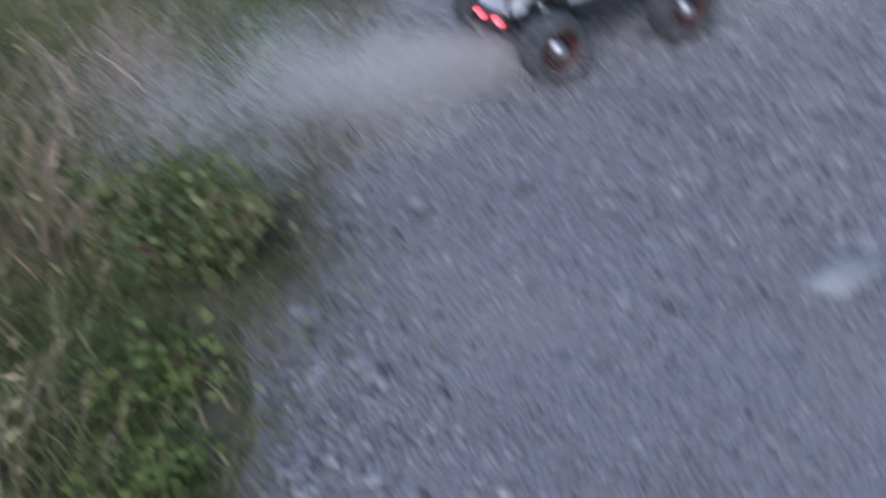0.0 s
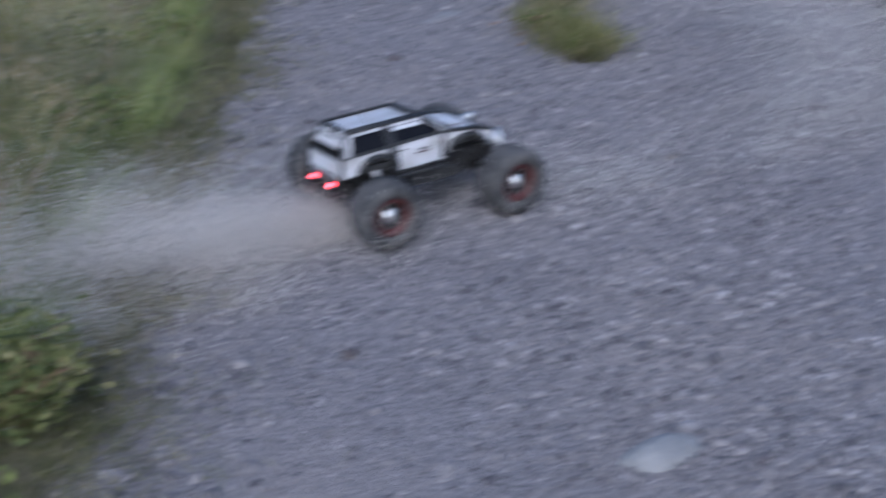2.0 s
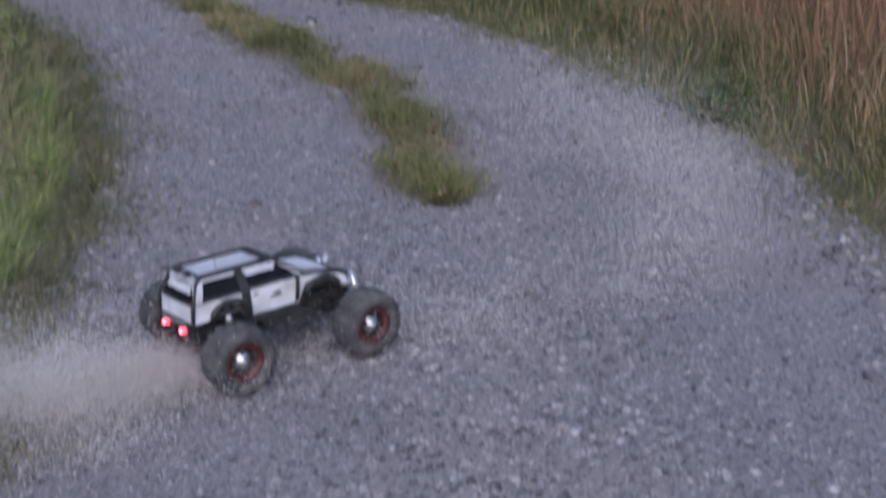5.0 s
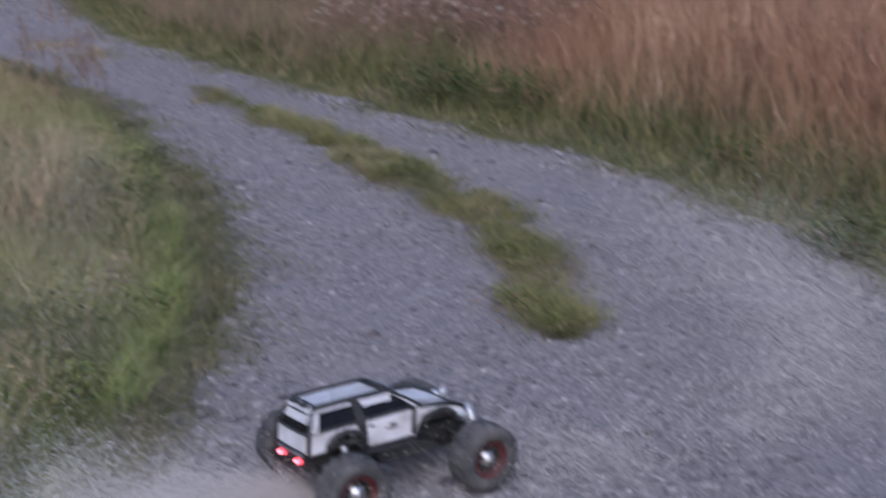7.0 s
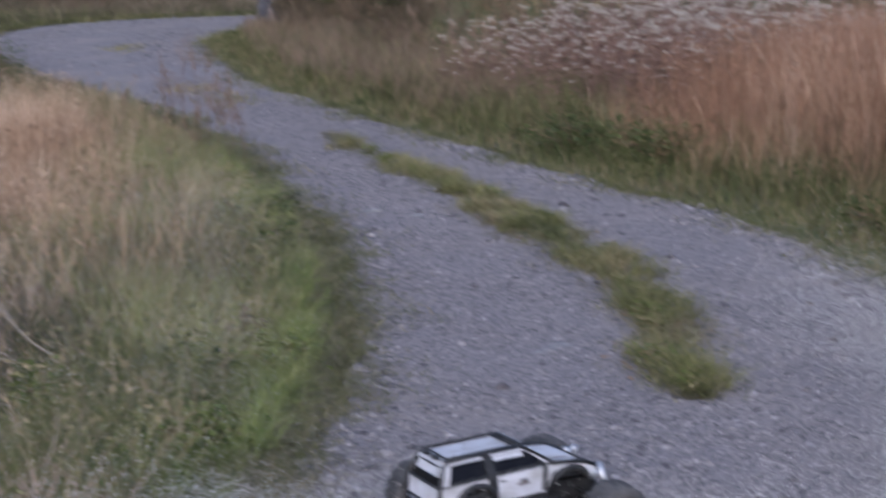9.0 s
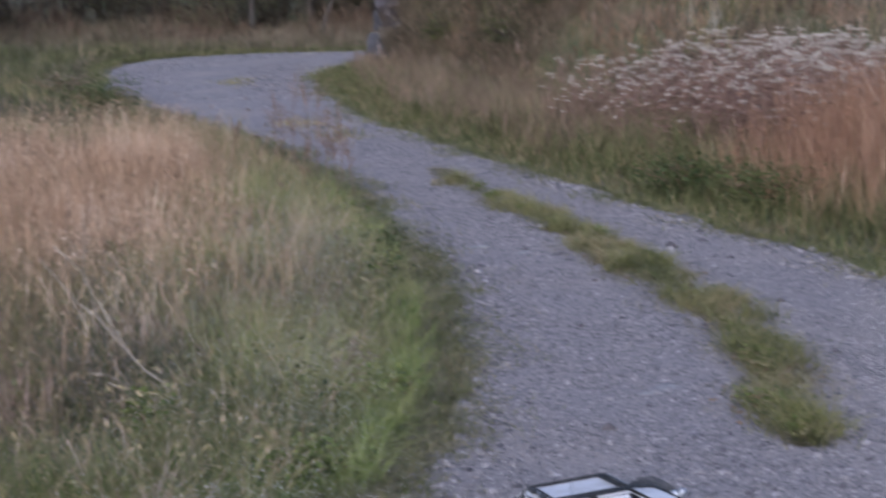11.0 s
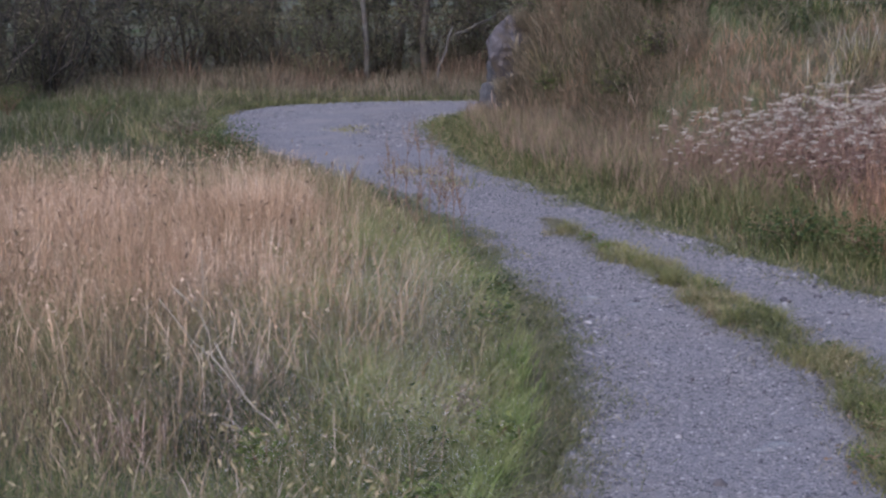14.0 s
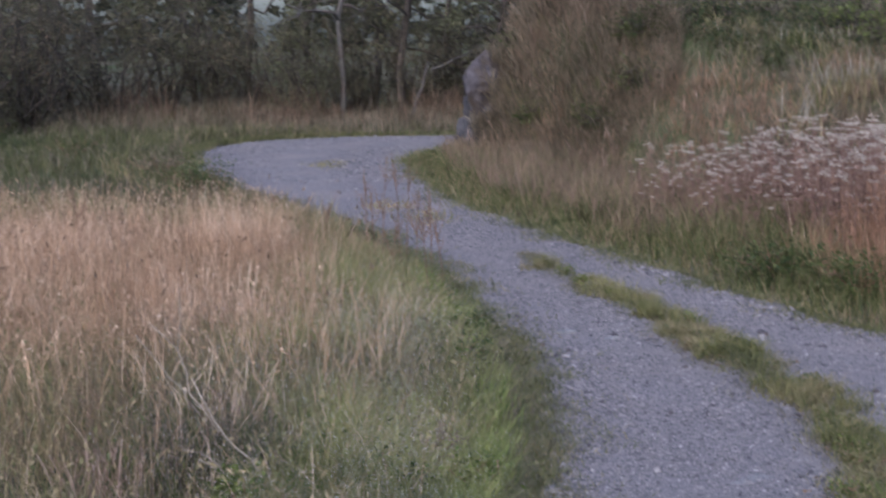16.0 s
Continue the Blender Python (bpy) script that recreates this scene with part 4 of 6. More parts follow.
tagged(new("strip_weeds", leaves("strip_weeds", p, r.uniform(0.006, 0.014, len(p)), M_strip, r, flat=0.6)), "small broad-leaved weeds in the grass strip", "weeds", kind="stuff")
p = strip_points(r, 1800, 0.1)
p = p[(wobble(p[:, 0] * 3, p[:, 1], 3.1, 4.0) > 0.0) & (p[:, 1] < 8)]
p[:, 2] += r.uniform(0.005, 0.04, len(p))
tagged(new("strip_withered_leaves", leaves("strip_withered_leaves", p, r.uniform(0.008, 0.018, len(p)), M_rust, r, flat=0.6)), "withered reddish-brown leaves in the strip", "weeds", kind="stuff")
p = strip_points(r, 20000, 0.0)
p[:, 0] += np.where(r.random(len(p)) < 0.7, -1, 0.8) * np.abs(r.normal(0.11, 0.08, len(p)))
p = p[(wobble(p[:, 0] * 0, p[:, 1], 2.3, 3.0) > -0.1) & (p[:, 1] < 8.5)]
tagged(new("strip_litter", leaves("strip_litter", p, r.uniform(0.005, 0.012, len(p)), M_mauve, r, flat=0.85)), "brown trodden litter beside the grass strip", "litter", kind="stuff")
# far remains of the strip
c = np.array([(0.02, 12.3), (-0.35, 13.2), (-1.2, 17.5)])[r.integers(0, 3, 900)] + r.normal(0, 1, (900, 2)) * (0.12, 0.28)
tagged(new("far_strip_grass", blades("far_strip_grass", np.c_[c, np.zeros(900)], r.uniform(0.03, 0.08, 900), 0.01, r.uniform(0.3, 1.2, 900), LEAF, M_mixed, r)), "thin tufts of grass far along the track's crown", "grass", kind="stuff")


# ---- single plants ----
def z_at(x, y):
    return float(ground_z(np.array([x]), np.array([y]))[0])


def weed_bush(name, x, y, h, w, n, label, seed, mats=None, leaf=(0.010, 0.022), z=None):
    """A broad-leaved plant: forked stems with leaves all along them."""
    q = np.random.default_rng(seed)
    root = tagged(new(name), label, "weed", group="weeds beside the track")
    root.matrix_world = pose(x, y, z_at(x, y) - 0.02 if z is None else z)
    paths, tips = [], []
    for i in range(max(5, n // 60)):
        a, l = q.uniform(0, 2 * math.pi), q.uniform(0.3, 1.0)
        pts = [(w * 0.5 * l * s * math.cos(a) + 0.01 * q.normal(), w * 0.5 * l * s * math.sin(a) + 0.01 * q.normal(), h * q.uniform(0.75, 1.0) * (s ** 0.8) * (1 - 0.3 * l * s), 0.006 * (1 - 0.7 * s)) for s in (0, 0.25, 0.5, 0.75, 1.0)]
        paths.append(pts)
        tips += pts[1:]
    meshpart("stem", tube(paths, M_stalk, "stem", 5), root)["kind"] = "stuff"
    t = np.array(tips)[q.integers(0, len(tips), n), :3] + q.normal(0, 1, (n, 3)) * (w * 0.12, w * 0.12, h * 0.12)
    t[:, 2] = np.clip(t[:, 2], 0.02, None)
    meshpart("foliage", leaves("foliage", t, q.uniform(*leaf, n), mats or M_weed, q, flat=0.5), root)["kind"] = "stuff"
    return root


# dark leaf colour here also holds the weed's shaded side
weed_bush("weed", -0.30, 2.52, 0.26, 0.36, 2300, "dark green broad-leaved weed at the gravel's edge", 1, M_deep, (0.009, 0.019))
weed_bush("weed", -0.42, 2.72, 0.24, 0.26, 700, "yellow-green leafy weed beside the gravel", 26)
weed_bush("weed", -0.40, 2.15, 0.14, 0.26, 600, "low green leafy weed beside the gravel", 2)
weed_bush("weed", -0.38, 1.86, 0.12, 0.26, 600, "low green leafy weed beside the gravel", 24)
weed_bush("weed", -0.44, 1.62, 0.14, 0.3, 700, "low green leafy weed beside the gravel", 25)
weed_bush("weed", 0.16, 4.75, 0.2, 0.3, 260, "low leafy weed in the green verge", 3)
weed_bush("weed", 2.28, 9.0, 0.30, 0.7, 1900, "dark bushy weed at the foot of the bank", 4, M_dim)
weed_bush("weed", 2.62, 8.35, 0.34, 0.7, 2000, "dark bushy weed under the reddish grass", 5, M_dim)
weed_bush("weed", 3.2, 6.4, 0.2, 0.45, 1100, "green leafy weed on the bank", 6, M_dim)
weed_bush("weed", -2.12, 13.4, 0.5, 0.75, 2200, "brown-green bushy weed on the field's edge", 7, M_dim)
weed_bush("weed", -2.9, 15.6, 0.4, 0.8, 1500, "brown-green bushy weed on the field's edge", 9, M_mound)
weed_bush("weed", -4.6, 18.5, 0.4, 1.0, 1600, "low dark bushy weed in the far meadow", 10, M_dim)
weed_bush("weed", -6.2, 20.0, 0.5, 1.2, 1800, "low dark bushy weed in the far meadow", 11, M_dim)
weed_bush("weed", -1.2, 6.9, 0.3, 0.5, 1300, "brown withered weed among the grass", 12, M_mound)
weed_bush("weed", -0.45, 7.3, 0.26, 0.4, 1200, "brown withered weed among the grass", 13, M_mound)
weed_bush("weed", 2.9, 4.9, 0.2, 0.45, 1100, "green leafy weed at the bank's foot", 8, M_dim)


def grass_tuft(x, y, h, w, kind, seed):
    """A low tuft of grass on the crown of the track, its blades falling outwards."""
    q = np.random.default_rng(seed)
    root = tagged(new("grass_tuft"), ("low yellow-green grass tuft between the ruts", "low olive grass tuft between the ruts", "low green grass tuft with dry tips", "yellowing low grass tuft between the ruts")[kind], "grass tuft", group="tufts between the ruts")
    root.matrix_world = pose(x, y, 0.004)
    b = np.c_[q.normal(0, w, (150, 2)), np.zeros(150)]
    meshpart("leaf_clump", blades("leaf_clump", b, h * q.uniform(0.5, 1.3, 150), 0.0042, q.uniform(0.3, 1.3, 150), LEAF, (M_tuft, M_deep, M_tuft, M_mixed)[kind], q), root)["kind"] = "stuff"
    b = np.c_[q.normal(0, w, (26, 2)), np.zeros(26)]
    meshpart("dry_blade", blades("dry_blade", b, h * q.uniform(0.5, 1.2, 26), 0.004, q.uniform(0.5, 1.5, 26), LEAF, M_fringe, q), root)["kind"] = "stuff"


q = np.random.default_rng(17)
for i in range(16):
    y = q.uniform(4.0, 8.6)
    x = np.interp(y, TRACK[:20, 1], TRACK[:20, 0]) - q.uniform(0.15, 0.9)
    kind = i % 3
    weed_bush("weed", float(x), float(y), q.uniform(0.12, 0.3), q.uniform(0.2, 0.4), 500,
              ("small green leafy weed in the verge", "withered brown weed in the verge", "dull olive weed in the verge")[kind], 500 + i, (M_weed, M_mound, M_dim)[kind])


for i in range(84):
    y = 4.35 + 5.4 * q.random() ** 1.3
    a, b = np.interp(y, STRIP[:, 0], STRIP[:, 1]), np.interp(y, STRIP[:, 0], STRIP[:, 2])
    if i % 4 == 1:
        weed_bush("weed", float((a + b) / 2 + (b - a) * q.uniform(-0.3, 0.3)), float(y), q.uniform(0.05, 0.1), q.uniform(0.1, 0.2), 260, "low leafy green weed between the ruts", 640 + i, (M_strip, M_weed)[i % 8 == 1], (0.006, 0.013), 0.0)
        continue
    grass_tuft(float((a + b) / 2 + (b - a) * q.uniform(-0.38, 0.38)), float(y), q.uniform(0.05, 0.14), q.uniform(0.03, 0.08), i % 4, 560 + i)


weed_bush("weed", -0.33, 6.3, 0.26, 0.4, 1100, "withered brown weed clump beside the verge", 21, M_rust)
weed_bush("weed", -0.12, 6.85, 0.24, 0.36, 900, "withered brown weed clump beside the verge", 22, M_rust)
weed_bush("weed", -0.45, 5.7, 0.22, 0.36, 900, "withered brown weed clump beside the verge", 23, M_rust)


def dock(x, y, h, seed):
    """A dry dock: upright rusty stalk with side spikes of seed."""
    q = np.random.default_rng(seed)
    root = tagged(new("dock_plant"), "tall dry brown dock stalk standing in the verge", "plant", group="dry docks by the track")
    root.matrix_world = pose(x, y, z_at(x, y) - 0.02, 0, 0, q.uniform(0, 360))
    lx, ly = q.normal(0, 0.05, 2)
    stem = [(lx * s * s, ly * s * s, h * s, 0.004 * (1 - 0.6 * s)) for s in np.linspace(0, 1, 6)]
    paths, seeds = [stem], []
    for i in range(6):
        s, a, l = q.uniform(0.45, 0.85), q.uniform(0, 2 * math.pi), q.uniform(0.08, 0.2)
        b = np.array([lx * s * s, ly * s * s, h * s])
        e = b + (l * 0.5 * math.cos(a), l * 0.5 * math.sin(a), l)
        paths.append([(*b, 0.002), (*((b + e) / 2 + (0.02 * math.cos(a), 0.02 * math.sin(a), 0)), 0.0018), (*e, 0.0012)])
        seeds.append(b + (e - b) * q.uniform(0.3, 1.0, (15, 1)) + q.normal(0, 0.005, (15, 3)))
    top = np.array([lx, ly, h])
    seeds.append(top * (1 - q.uniform(0, 0.2, (50, 1))) + q.normal(0, 0.008, (50, 3)))
    meshpart("stalk", tube(paths, M_stalk, "stalk", 5), root)
    meshpart("seed_spike", leaves("seed_spike", np.concatenate(seeds), 0.007, M_rust, q), root, "rusty brown seeds")["kind"] = "stuff"


for i, (x, y, h) in enumerate([(-0.16, 9.3, 0.62), (-0.05, 9.1, 0.52), (-0.28, 9.5, 0.66), (0.02, 8.6, 0.42), (-0.4, 9.9, 0.5), (-0.2, 8.8, 0.4), (-0.75, 10.6, 0.3), (0.12, 8.9, 0.45), (-1.5, 9.6, 0.5), (-2.2, 9.0, 0.55), (-0.12, 9.6, 0.6), (-0.32, 9.1, 0.5), (0.05, 9.25, 0.5)]):
    dock(x, y, h * 1.22, 40 + i)

# dead forked branch leaning out of the meadow
q = np.random.default_rng(5)
branch = tagged(new("dead_branch"), "bleached dead forked branch leaning in the grass", "branch")
branch.matrix_world = pose(-0.545, 4.62, 0.112)


def twig(name, line, r0, r1, back=0.12):
    """A crooked stick through (x, z) points, leaning away a little as it rises."""
    n = len(line) - 1
    pts = [(x + 0.004 * q.normal(), back * z + 0.004 * q.normal(), z, r0 + (r1 - r0) * i / n) for i, (x, z) in enumerate(line)]
    meshpart(name, tube([pts], M_twig, name), branch)


twig("limb", [(0.06, -0.12), (0.0, 0.0), (-0.049, 0.072), (-0.094, 0.113), (-0.139, 0.153), (-0.174, 0.218), (-0.201, 0.271), (-0.241, 0.349)], 0.0055, 0.0032)
twig("limb", [(-0.15, 0.165), (-0.193, 0.232), (-0.221, 0.265), (-0.25, 0.296), (-0.262, 0.369), (-0.283, 0.446), (-0.32, 0.479), (-0.375, 0.533)], 0.0042, 0.002)
twig("twig", [(-0.287, 0.45), (-0.275, 0.514), (-0.275, 0.591), (-0.283, 0.668)], 0.0026, 0.0012)
twig("twig", [(-0.245, 0.29), (-0.267, 0.31), (-0.276, 0.32), (-0.314, 0.349), (-0.35, 0.398), (-0.433, 0.495)], 0.0034, 0.0016)
twig("twig", [(-0.25, 0.24), (-0.262, 0.29), (-0.272, 0.318)], 0.0026, 0.0018)
twig("limb", [(0.012, -0.01), (-0.04, 0.008), (-0.092, 0.022), (-0.145, 0.04), (-0.215, 0.084)], 0.005, 0.0026, -0.3)
twig("twig", [(-0.125, 0.034), (-0.15, 0.062), (-0.177, 0.09), (-0.215, 0.113), (-0.272, 0.125)], 0.0036, 0.0016, -0.3)
twig("twig", [(-0.145, 0.056), (-0.176, 0.119), (-0.204, 0.179), (-0.212, 0.23)], 0.0024, 0.0012, -0.1)


# white-headed fluffy plants on the bank
def umbel_plant(seed):
    q = np.random.default_rng(seed)
    root = tagged(new("umbel_plant"), "withered pinkish plant with fluffy off-white flower heads", "flower plant", group="white-headed plants on the bank")
    h = q.uniform(0.72, 0.9)
    paths, heads = [], []
    for i in range(5):
        a, l = q.uniform(0, 2 * math.pi), q.uniform(0.02, 0.10) + 0.03 * i
        top = h * (1.0, 0.93, 0.82, 0.68, 0.54)[i] * q.uniform(0.94, 1.04)
        pts = [(l * s ** 1.6 * math.cos(a), l * s ** 1.6 * math.sin(a), top * s, 0.004 * (1 - 0.6 * s)) for s in (0, 0.35, 0.7, 1.0)]
        paths.append(pts)
        x, y, z, _ = pts[-1]
        wide = q.uniform(0.030, 0.048) - 0.003 * i
        for j in range(6):
            b, m = 2 * math.pi * j / 6 + q.normal(0, 0.3), wide * q.uniform(0.45, 1.0)
            top = (x + m * math.cos(b), y + m * math.sin(b), z + 0.014 - 8.0 * m * m + q.normal(0, 0.002))
            paths.append([(x, y, z - 0.06, 0.0016), (*top, 0.0008)])
            heads.append(top)
    meshpart("stem", tube(paths, M_pinkstem, "stem", 3), root)
    c = np.repeat(np.array(heads), 8, 0)
    c = c + q.normal(0, 1, c.shape) * (0.009, 0.009, 0.0045)
    meshpart("flower_head", leaves("flower_head", c, 0.0095, M_umbel, q, flat=0.0, long=1.2), root, "fluffy off-white seed heads")["kind"] = "stuff"
    n = 150
    s = q.uniform(0.1, 0.95, n)
    c = np.array([np.array(paths[(i % 5) * 7])[0, :3] * (1 - t) + np.array(paths[(i % 5) * 7])[3, :3] * t for i, t in enumerate(s)]) + q.normal(0, 0.015, (n, 3))
    meshpart("leaf", leaves("leaf", c, 0.013, M_pinkstem, q, long=3.2), root)["kind"] = "stuff"
    return root


kinds = [umbel_plant(60 + i) for i in range(4)]
q = np.random.default_rng(9)
spots = []
while len(spots) < 200:
    y = q.uniform(8.9, 12.0)
    edge = np.interp(y, TRACK[:20, 3], TRACK[:20, 2])
    x = edge + 1.0 + 2.5 * q.random() - (0.5 * q.random() if q.random() < 0.1 else 0)
    if x < 5.0 and (not spots or min((x - a) ** 2 + (y - b) ** 2 for a, b in spots) > 0.012):
        spots.append((x, y))
for i, (x, y) in enumerate(spots):
    m = pose(x, y, z_at(x, y) - 0.02, q.normal(0, 4), q.normal(0, 4), q.uniform(0, 360))
    ob = kinds[i] if i < 4 else copy_thing(kinds[i % 4], m)
    ob.matrix_basis = m @ Matrix.Scale(q.uniform(0.86, 1.08) * float(np.interp(x / y, (0.19, 0.30), (0.8, 1.0))), 4)


def plume_tuft(x, y, h, seed, n=18, wide=0.14):
    q = np.random.default_rng(seed)
    root = tagged(new("plume_grass"), "clump of tall grass with pale feathery plumes", "ornamental grass", group="pale plume grasses")
    root.matrix_world = pose(x, y, z_at(x, y) - 0.02)
    b = np.c_[q.normal(0, wide, (n * 3, 2)), np.zeros(n * 3)]
    meshpart("leaf_clump", blades("leaf_clump", b, h * q.uniform(0.4, 0.8, n * 3), 0.014, q.uniform(0.2, 0.7, n * 3), LEAF, M_mixed if y < 15 else M_dim, q), root)
    meshpart("plume", blades("plume", b[:n], h * q.uniform(0.5, 0.95, n), 0.009, q.uniform(0.08, 0.45, n), (0.18, 0.18, 0.2, 0.7, 1.0, 0.6), M_plume, q, droop=0.1), root, "pale feathery plumes")


for i, (x, y, h) in enumerate([(3.85, 14.0, 0.6), (4.1, 14.2, 0.64), (4.4, 14.1, 0.58), (3.9, 15.9, 0.34), (4.35, 15.7, 0.36)]):
    plume_tuft(x, y, h, 80 + i, 34 if y < 15 else 26, 0.16 if y < 15 else 0.28)


# ---- single stones on the track ----
def boulder(name, x, y, z, sx, sy, sz, material, seed, label, rot=0.0, rough=0.16, parent=None, fine=4, planes=0, boxy=False):
    """An uneven stone; with planes it is broken into that many flat faces first."""
    bm = bmesh.new()
    bmesh.ops.create_icosphere(bm, subdivisions=fine, radius=1.0)
    o = Vector((seed * 3.7, seed * 1.3, seed))
    q = random.Random(seed)
    cuts = []
    for i in range(planes):
        n = Vector((q.gauss(0, 1), q.gauss(0, 1), q.gauss(0, 1))).normalized()
        cuts.append((n, q.uniform(0.72, 1.0)))
    for v in bm.verts:
        c = v.co.copy()
        k = (c.x ** 4 + c.y ** 4 + c.z ** 4) ** -0.25 if boxy else 1.0
        for n, d in cuts:
            a = c.dot(n)
            if a > 0.05:
                k = min(k, d / a)
        k += rough * (noise.noise(c * 1.1 + o) * (0.6 if cuts else 2) + 0.8 * noise.noise(c * 2.7 + o) + 0.4 * noise.noise(c * 7 + o))
        v.co = Vector((c.x * k * sx, c.y * k * sy, c.z * k * sz))
    smooth_by(bm, not cuts)
    ob = part(name, bm, material, parent)
    ob.matrix_basis = pose(x, y, z, 0, 0, rot)
    return tagged(ob, label, "stone") if not parent else ob


boulder("stone", 0.91, 2.085, 0.012, 0.085, 0.052, 0.034, M_pale, 8, "pale smooth flat stone set in the gravel", 10, 0.07, None, 4)
boulder("stone", 1.215, 4.92, -0.002, 0.12, 0.06, 0.014, M_pale, 2, "pale flat stone bedded level in the track", 6, 0.2, None, 4)
boulder("stone", 0.77, 7.52, 0.002, 0.07, 0.022, 0.014, M_pale, 3, "pale narrow stone lying on the track", 12, 0.2, None, 3, 8)
boulder("stone", 1.0, 7.35, 0.0, 0.05, 0.03, 0.014, M_pale, 4, "small pale stone on the track", -10, 0.2, None, 3, 8)
q = np.random.default_rng(31)
pebble = boulder("stone", 1.7, 3.3, 0.006, 0.02, 0.016, 0.012, M_rock, 6, "dark grey loose stone on the track", 0, 0.3, None, 2)
tagged(pebble, group="loose stones on the track")
for i in range(45):
    x, y, t = on_track(q, 4, 1.6, 8.0)
    if len(x):
        s = q.uniform(0.6, 1.3)
        copy_thing(pebble, pose(x[0], y[0], float(track_z(t[0], x[0], y[0])) + 0.003, q.normal(0, 8), q.normal(0, 8), q.uniform(0, 360)) @ Matrix.Scale(s, 4))

# ---- the rock face at the end of the mound ----
outcrop = tagged(new("rock_outcrop"), "weathered grey rock face jutting from the mound", "rock")
outcrop.matrix_world = pose(0.72, 18.5, 0)
boulder("upper_rock", 0.09, 0, 0.98, 0.31, 0.45, 0.43, M_rock, 47, "", -14, 0.10, outcrop, 5, 16, True)
boulder("lower_rock", 0.03, -0.08, 0.24, 0.33, 0.36, 0.33, M_darkrock, 53, "dark broken rock", -12, 0.14, outcrop, 5, 14, True)
boulder("ledge", 0.18, 0.04, 0.54, 0.34, 0.42, 0.36, M_darkrock, 37, "", 12, 0.13, outcrop, 5, 14, True)
q = np.random.default_rng(35)
c = np.stack([q.uniform(0.62, 0.95, 420), q.normal(17.98, 0.03, 420), q.uniform(0.30, 0.52, 420)], 1)
tagged(new("crevice_grass", blades("crevice_grass", c, q.uniform(0.1, 0.26, 420), 0.010, q.uniform(0.2, 1.0, 420), HEAD, M_mound, q)), "brown grass growing from the rock's crevice", "grass", kind="stuff")
c = np.stack([q.uniform(0.84, 1.2, 500), q.normal(18.03, 0.05, 500), q.uniform(0.5, 0.95, 500)], 1)
tagged(new("ledge_grass", blades("ledge_grass", c, q.uniform(0.15, 0.36, 500), 0.010, q.uniform(0.2, 1.0, 500), HEAD, M_mound, q)), "dry grass growing on the rock's ledge", "grass", kind="stuff")
c = np.stack([q.normal(1.0, 0.12, 900), q.normal(18.4, 0.12, 900), q.uniform(1.15, 1.3, 900)], 1)
tagged(new("rock_top_grass", blades("rock_top_grass", c, q.uniform(0.12, 0.3, 900), 0.008, q.uniform(0.1, 0.9, 900), HEAD, M_mound, q)), "brown tufts of grass on top of the rock", "grass", kind="stuff")


# ---- trees and shrubs behind ----
def limb(q, a, b, r0, r1, n=5, kink=0.08):
    a, b = np.array(a, float), np.array(b, float)
    l = np.linalg.norm(b - a)
    return [(*(a + (b - a) * s + (q.normal(0, kink * l, 3) if 0 < s < 1 else 0)), r0 + (r1 - r0) * s) for s in np.linspace(0, 1, n)]


def tree(x, y, h, spread_, n, seed, material=None, bark=None, clear=0.25, label="", leaf=(0.022, 0.045), lean=0.0, name="tree", thick=0.012):
    """A tapered trunk, limbs and twigs, and a crown of leaf clumps on the twigs' ends."""
    q = np.random.default_rng(seed)
    root = tagged(new(name), label or "dark leafy tree in autumn dusk", "tree", group="trees behind the track")
    root.matrix_world = pose(x, y, z_at(x, y) - 0.05)
    trunk = limb(q, (0, 0, 0), (lean * h, q.normal(0, 0.04) * h, h * 0.92), thick * h, 0.004 * h, 8, 0.02)
    limbs, tips = [], []
    for i in range(16):
        s = clear + (1 - clear) * (i + q.random()) / 16
        k = min(int(s * 7), 6)
        b = np.array(trunk[k][:3]) * (1 - (s * 7 - k)) + np.array(trunk[k + 1][:3]) * (s * 7 - k)
        a, l = q.uniform(0, 2 * math.pi), spread_ * (1.05 - 0.6 * s) * q.uniform(0.6, 1.1)
        e = b + (l * math.cos(a), l * math.sin(a), l * q.uniform(0.1, 0.7))
        arm = limb(q, b, e, 0.006 * h * (1.1 - s * 0.6), 0.0015 * h, 5, 0.06)
        limbs.append(arm)
        for j in range(6):
            f = np.array(arm[q.integers(2, 5)][:3])
            g = f + q.normal(0, 0.22, 3) * spread_ * (1, 1, 0.8)
            limbs.append(limb(q, f, g, 0.0022 * h, 0.0007 * h, 3, 0.06))
            tips += [f + (g - f) * 0.6, g]
    meshpart("trunk", tube([trunk], bark or M_bark, "trunk", 8), root)
    meshpart("limb", tube(limbs, bark or M_bark, "limb", 4), root)
    t = np.array(tips)
    c = t[q.integers(0, len(t), n)] + q.normal(0, 1, (n, 3)) * spread_ * (0.065, 0.065, 0.05)
    meshpart("crown", leaves("crown", c, q.uniform(*leaf, n), material or M_leaf, q, flat=0.3, far=True), root)["kind"] = "stuff"


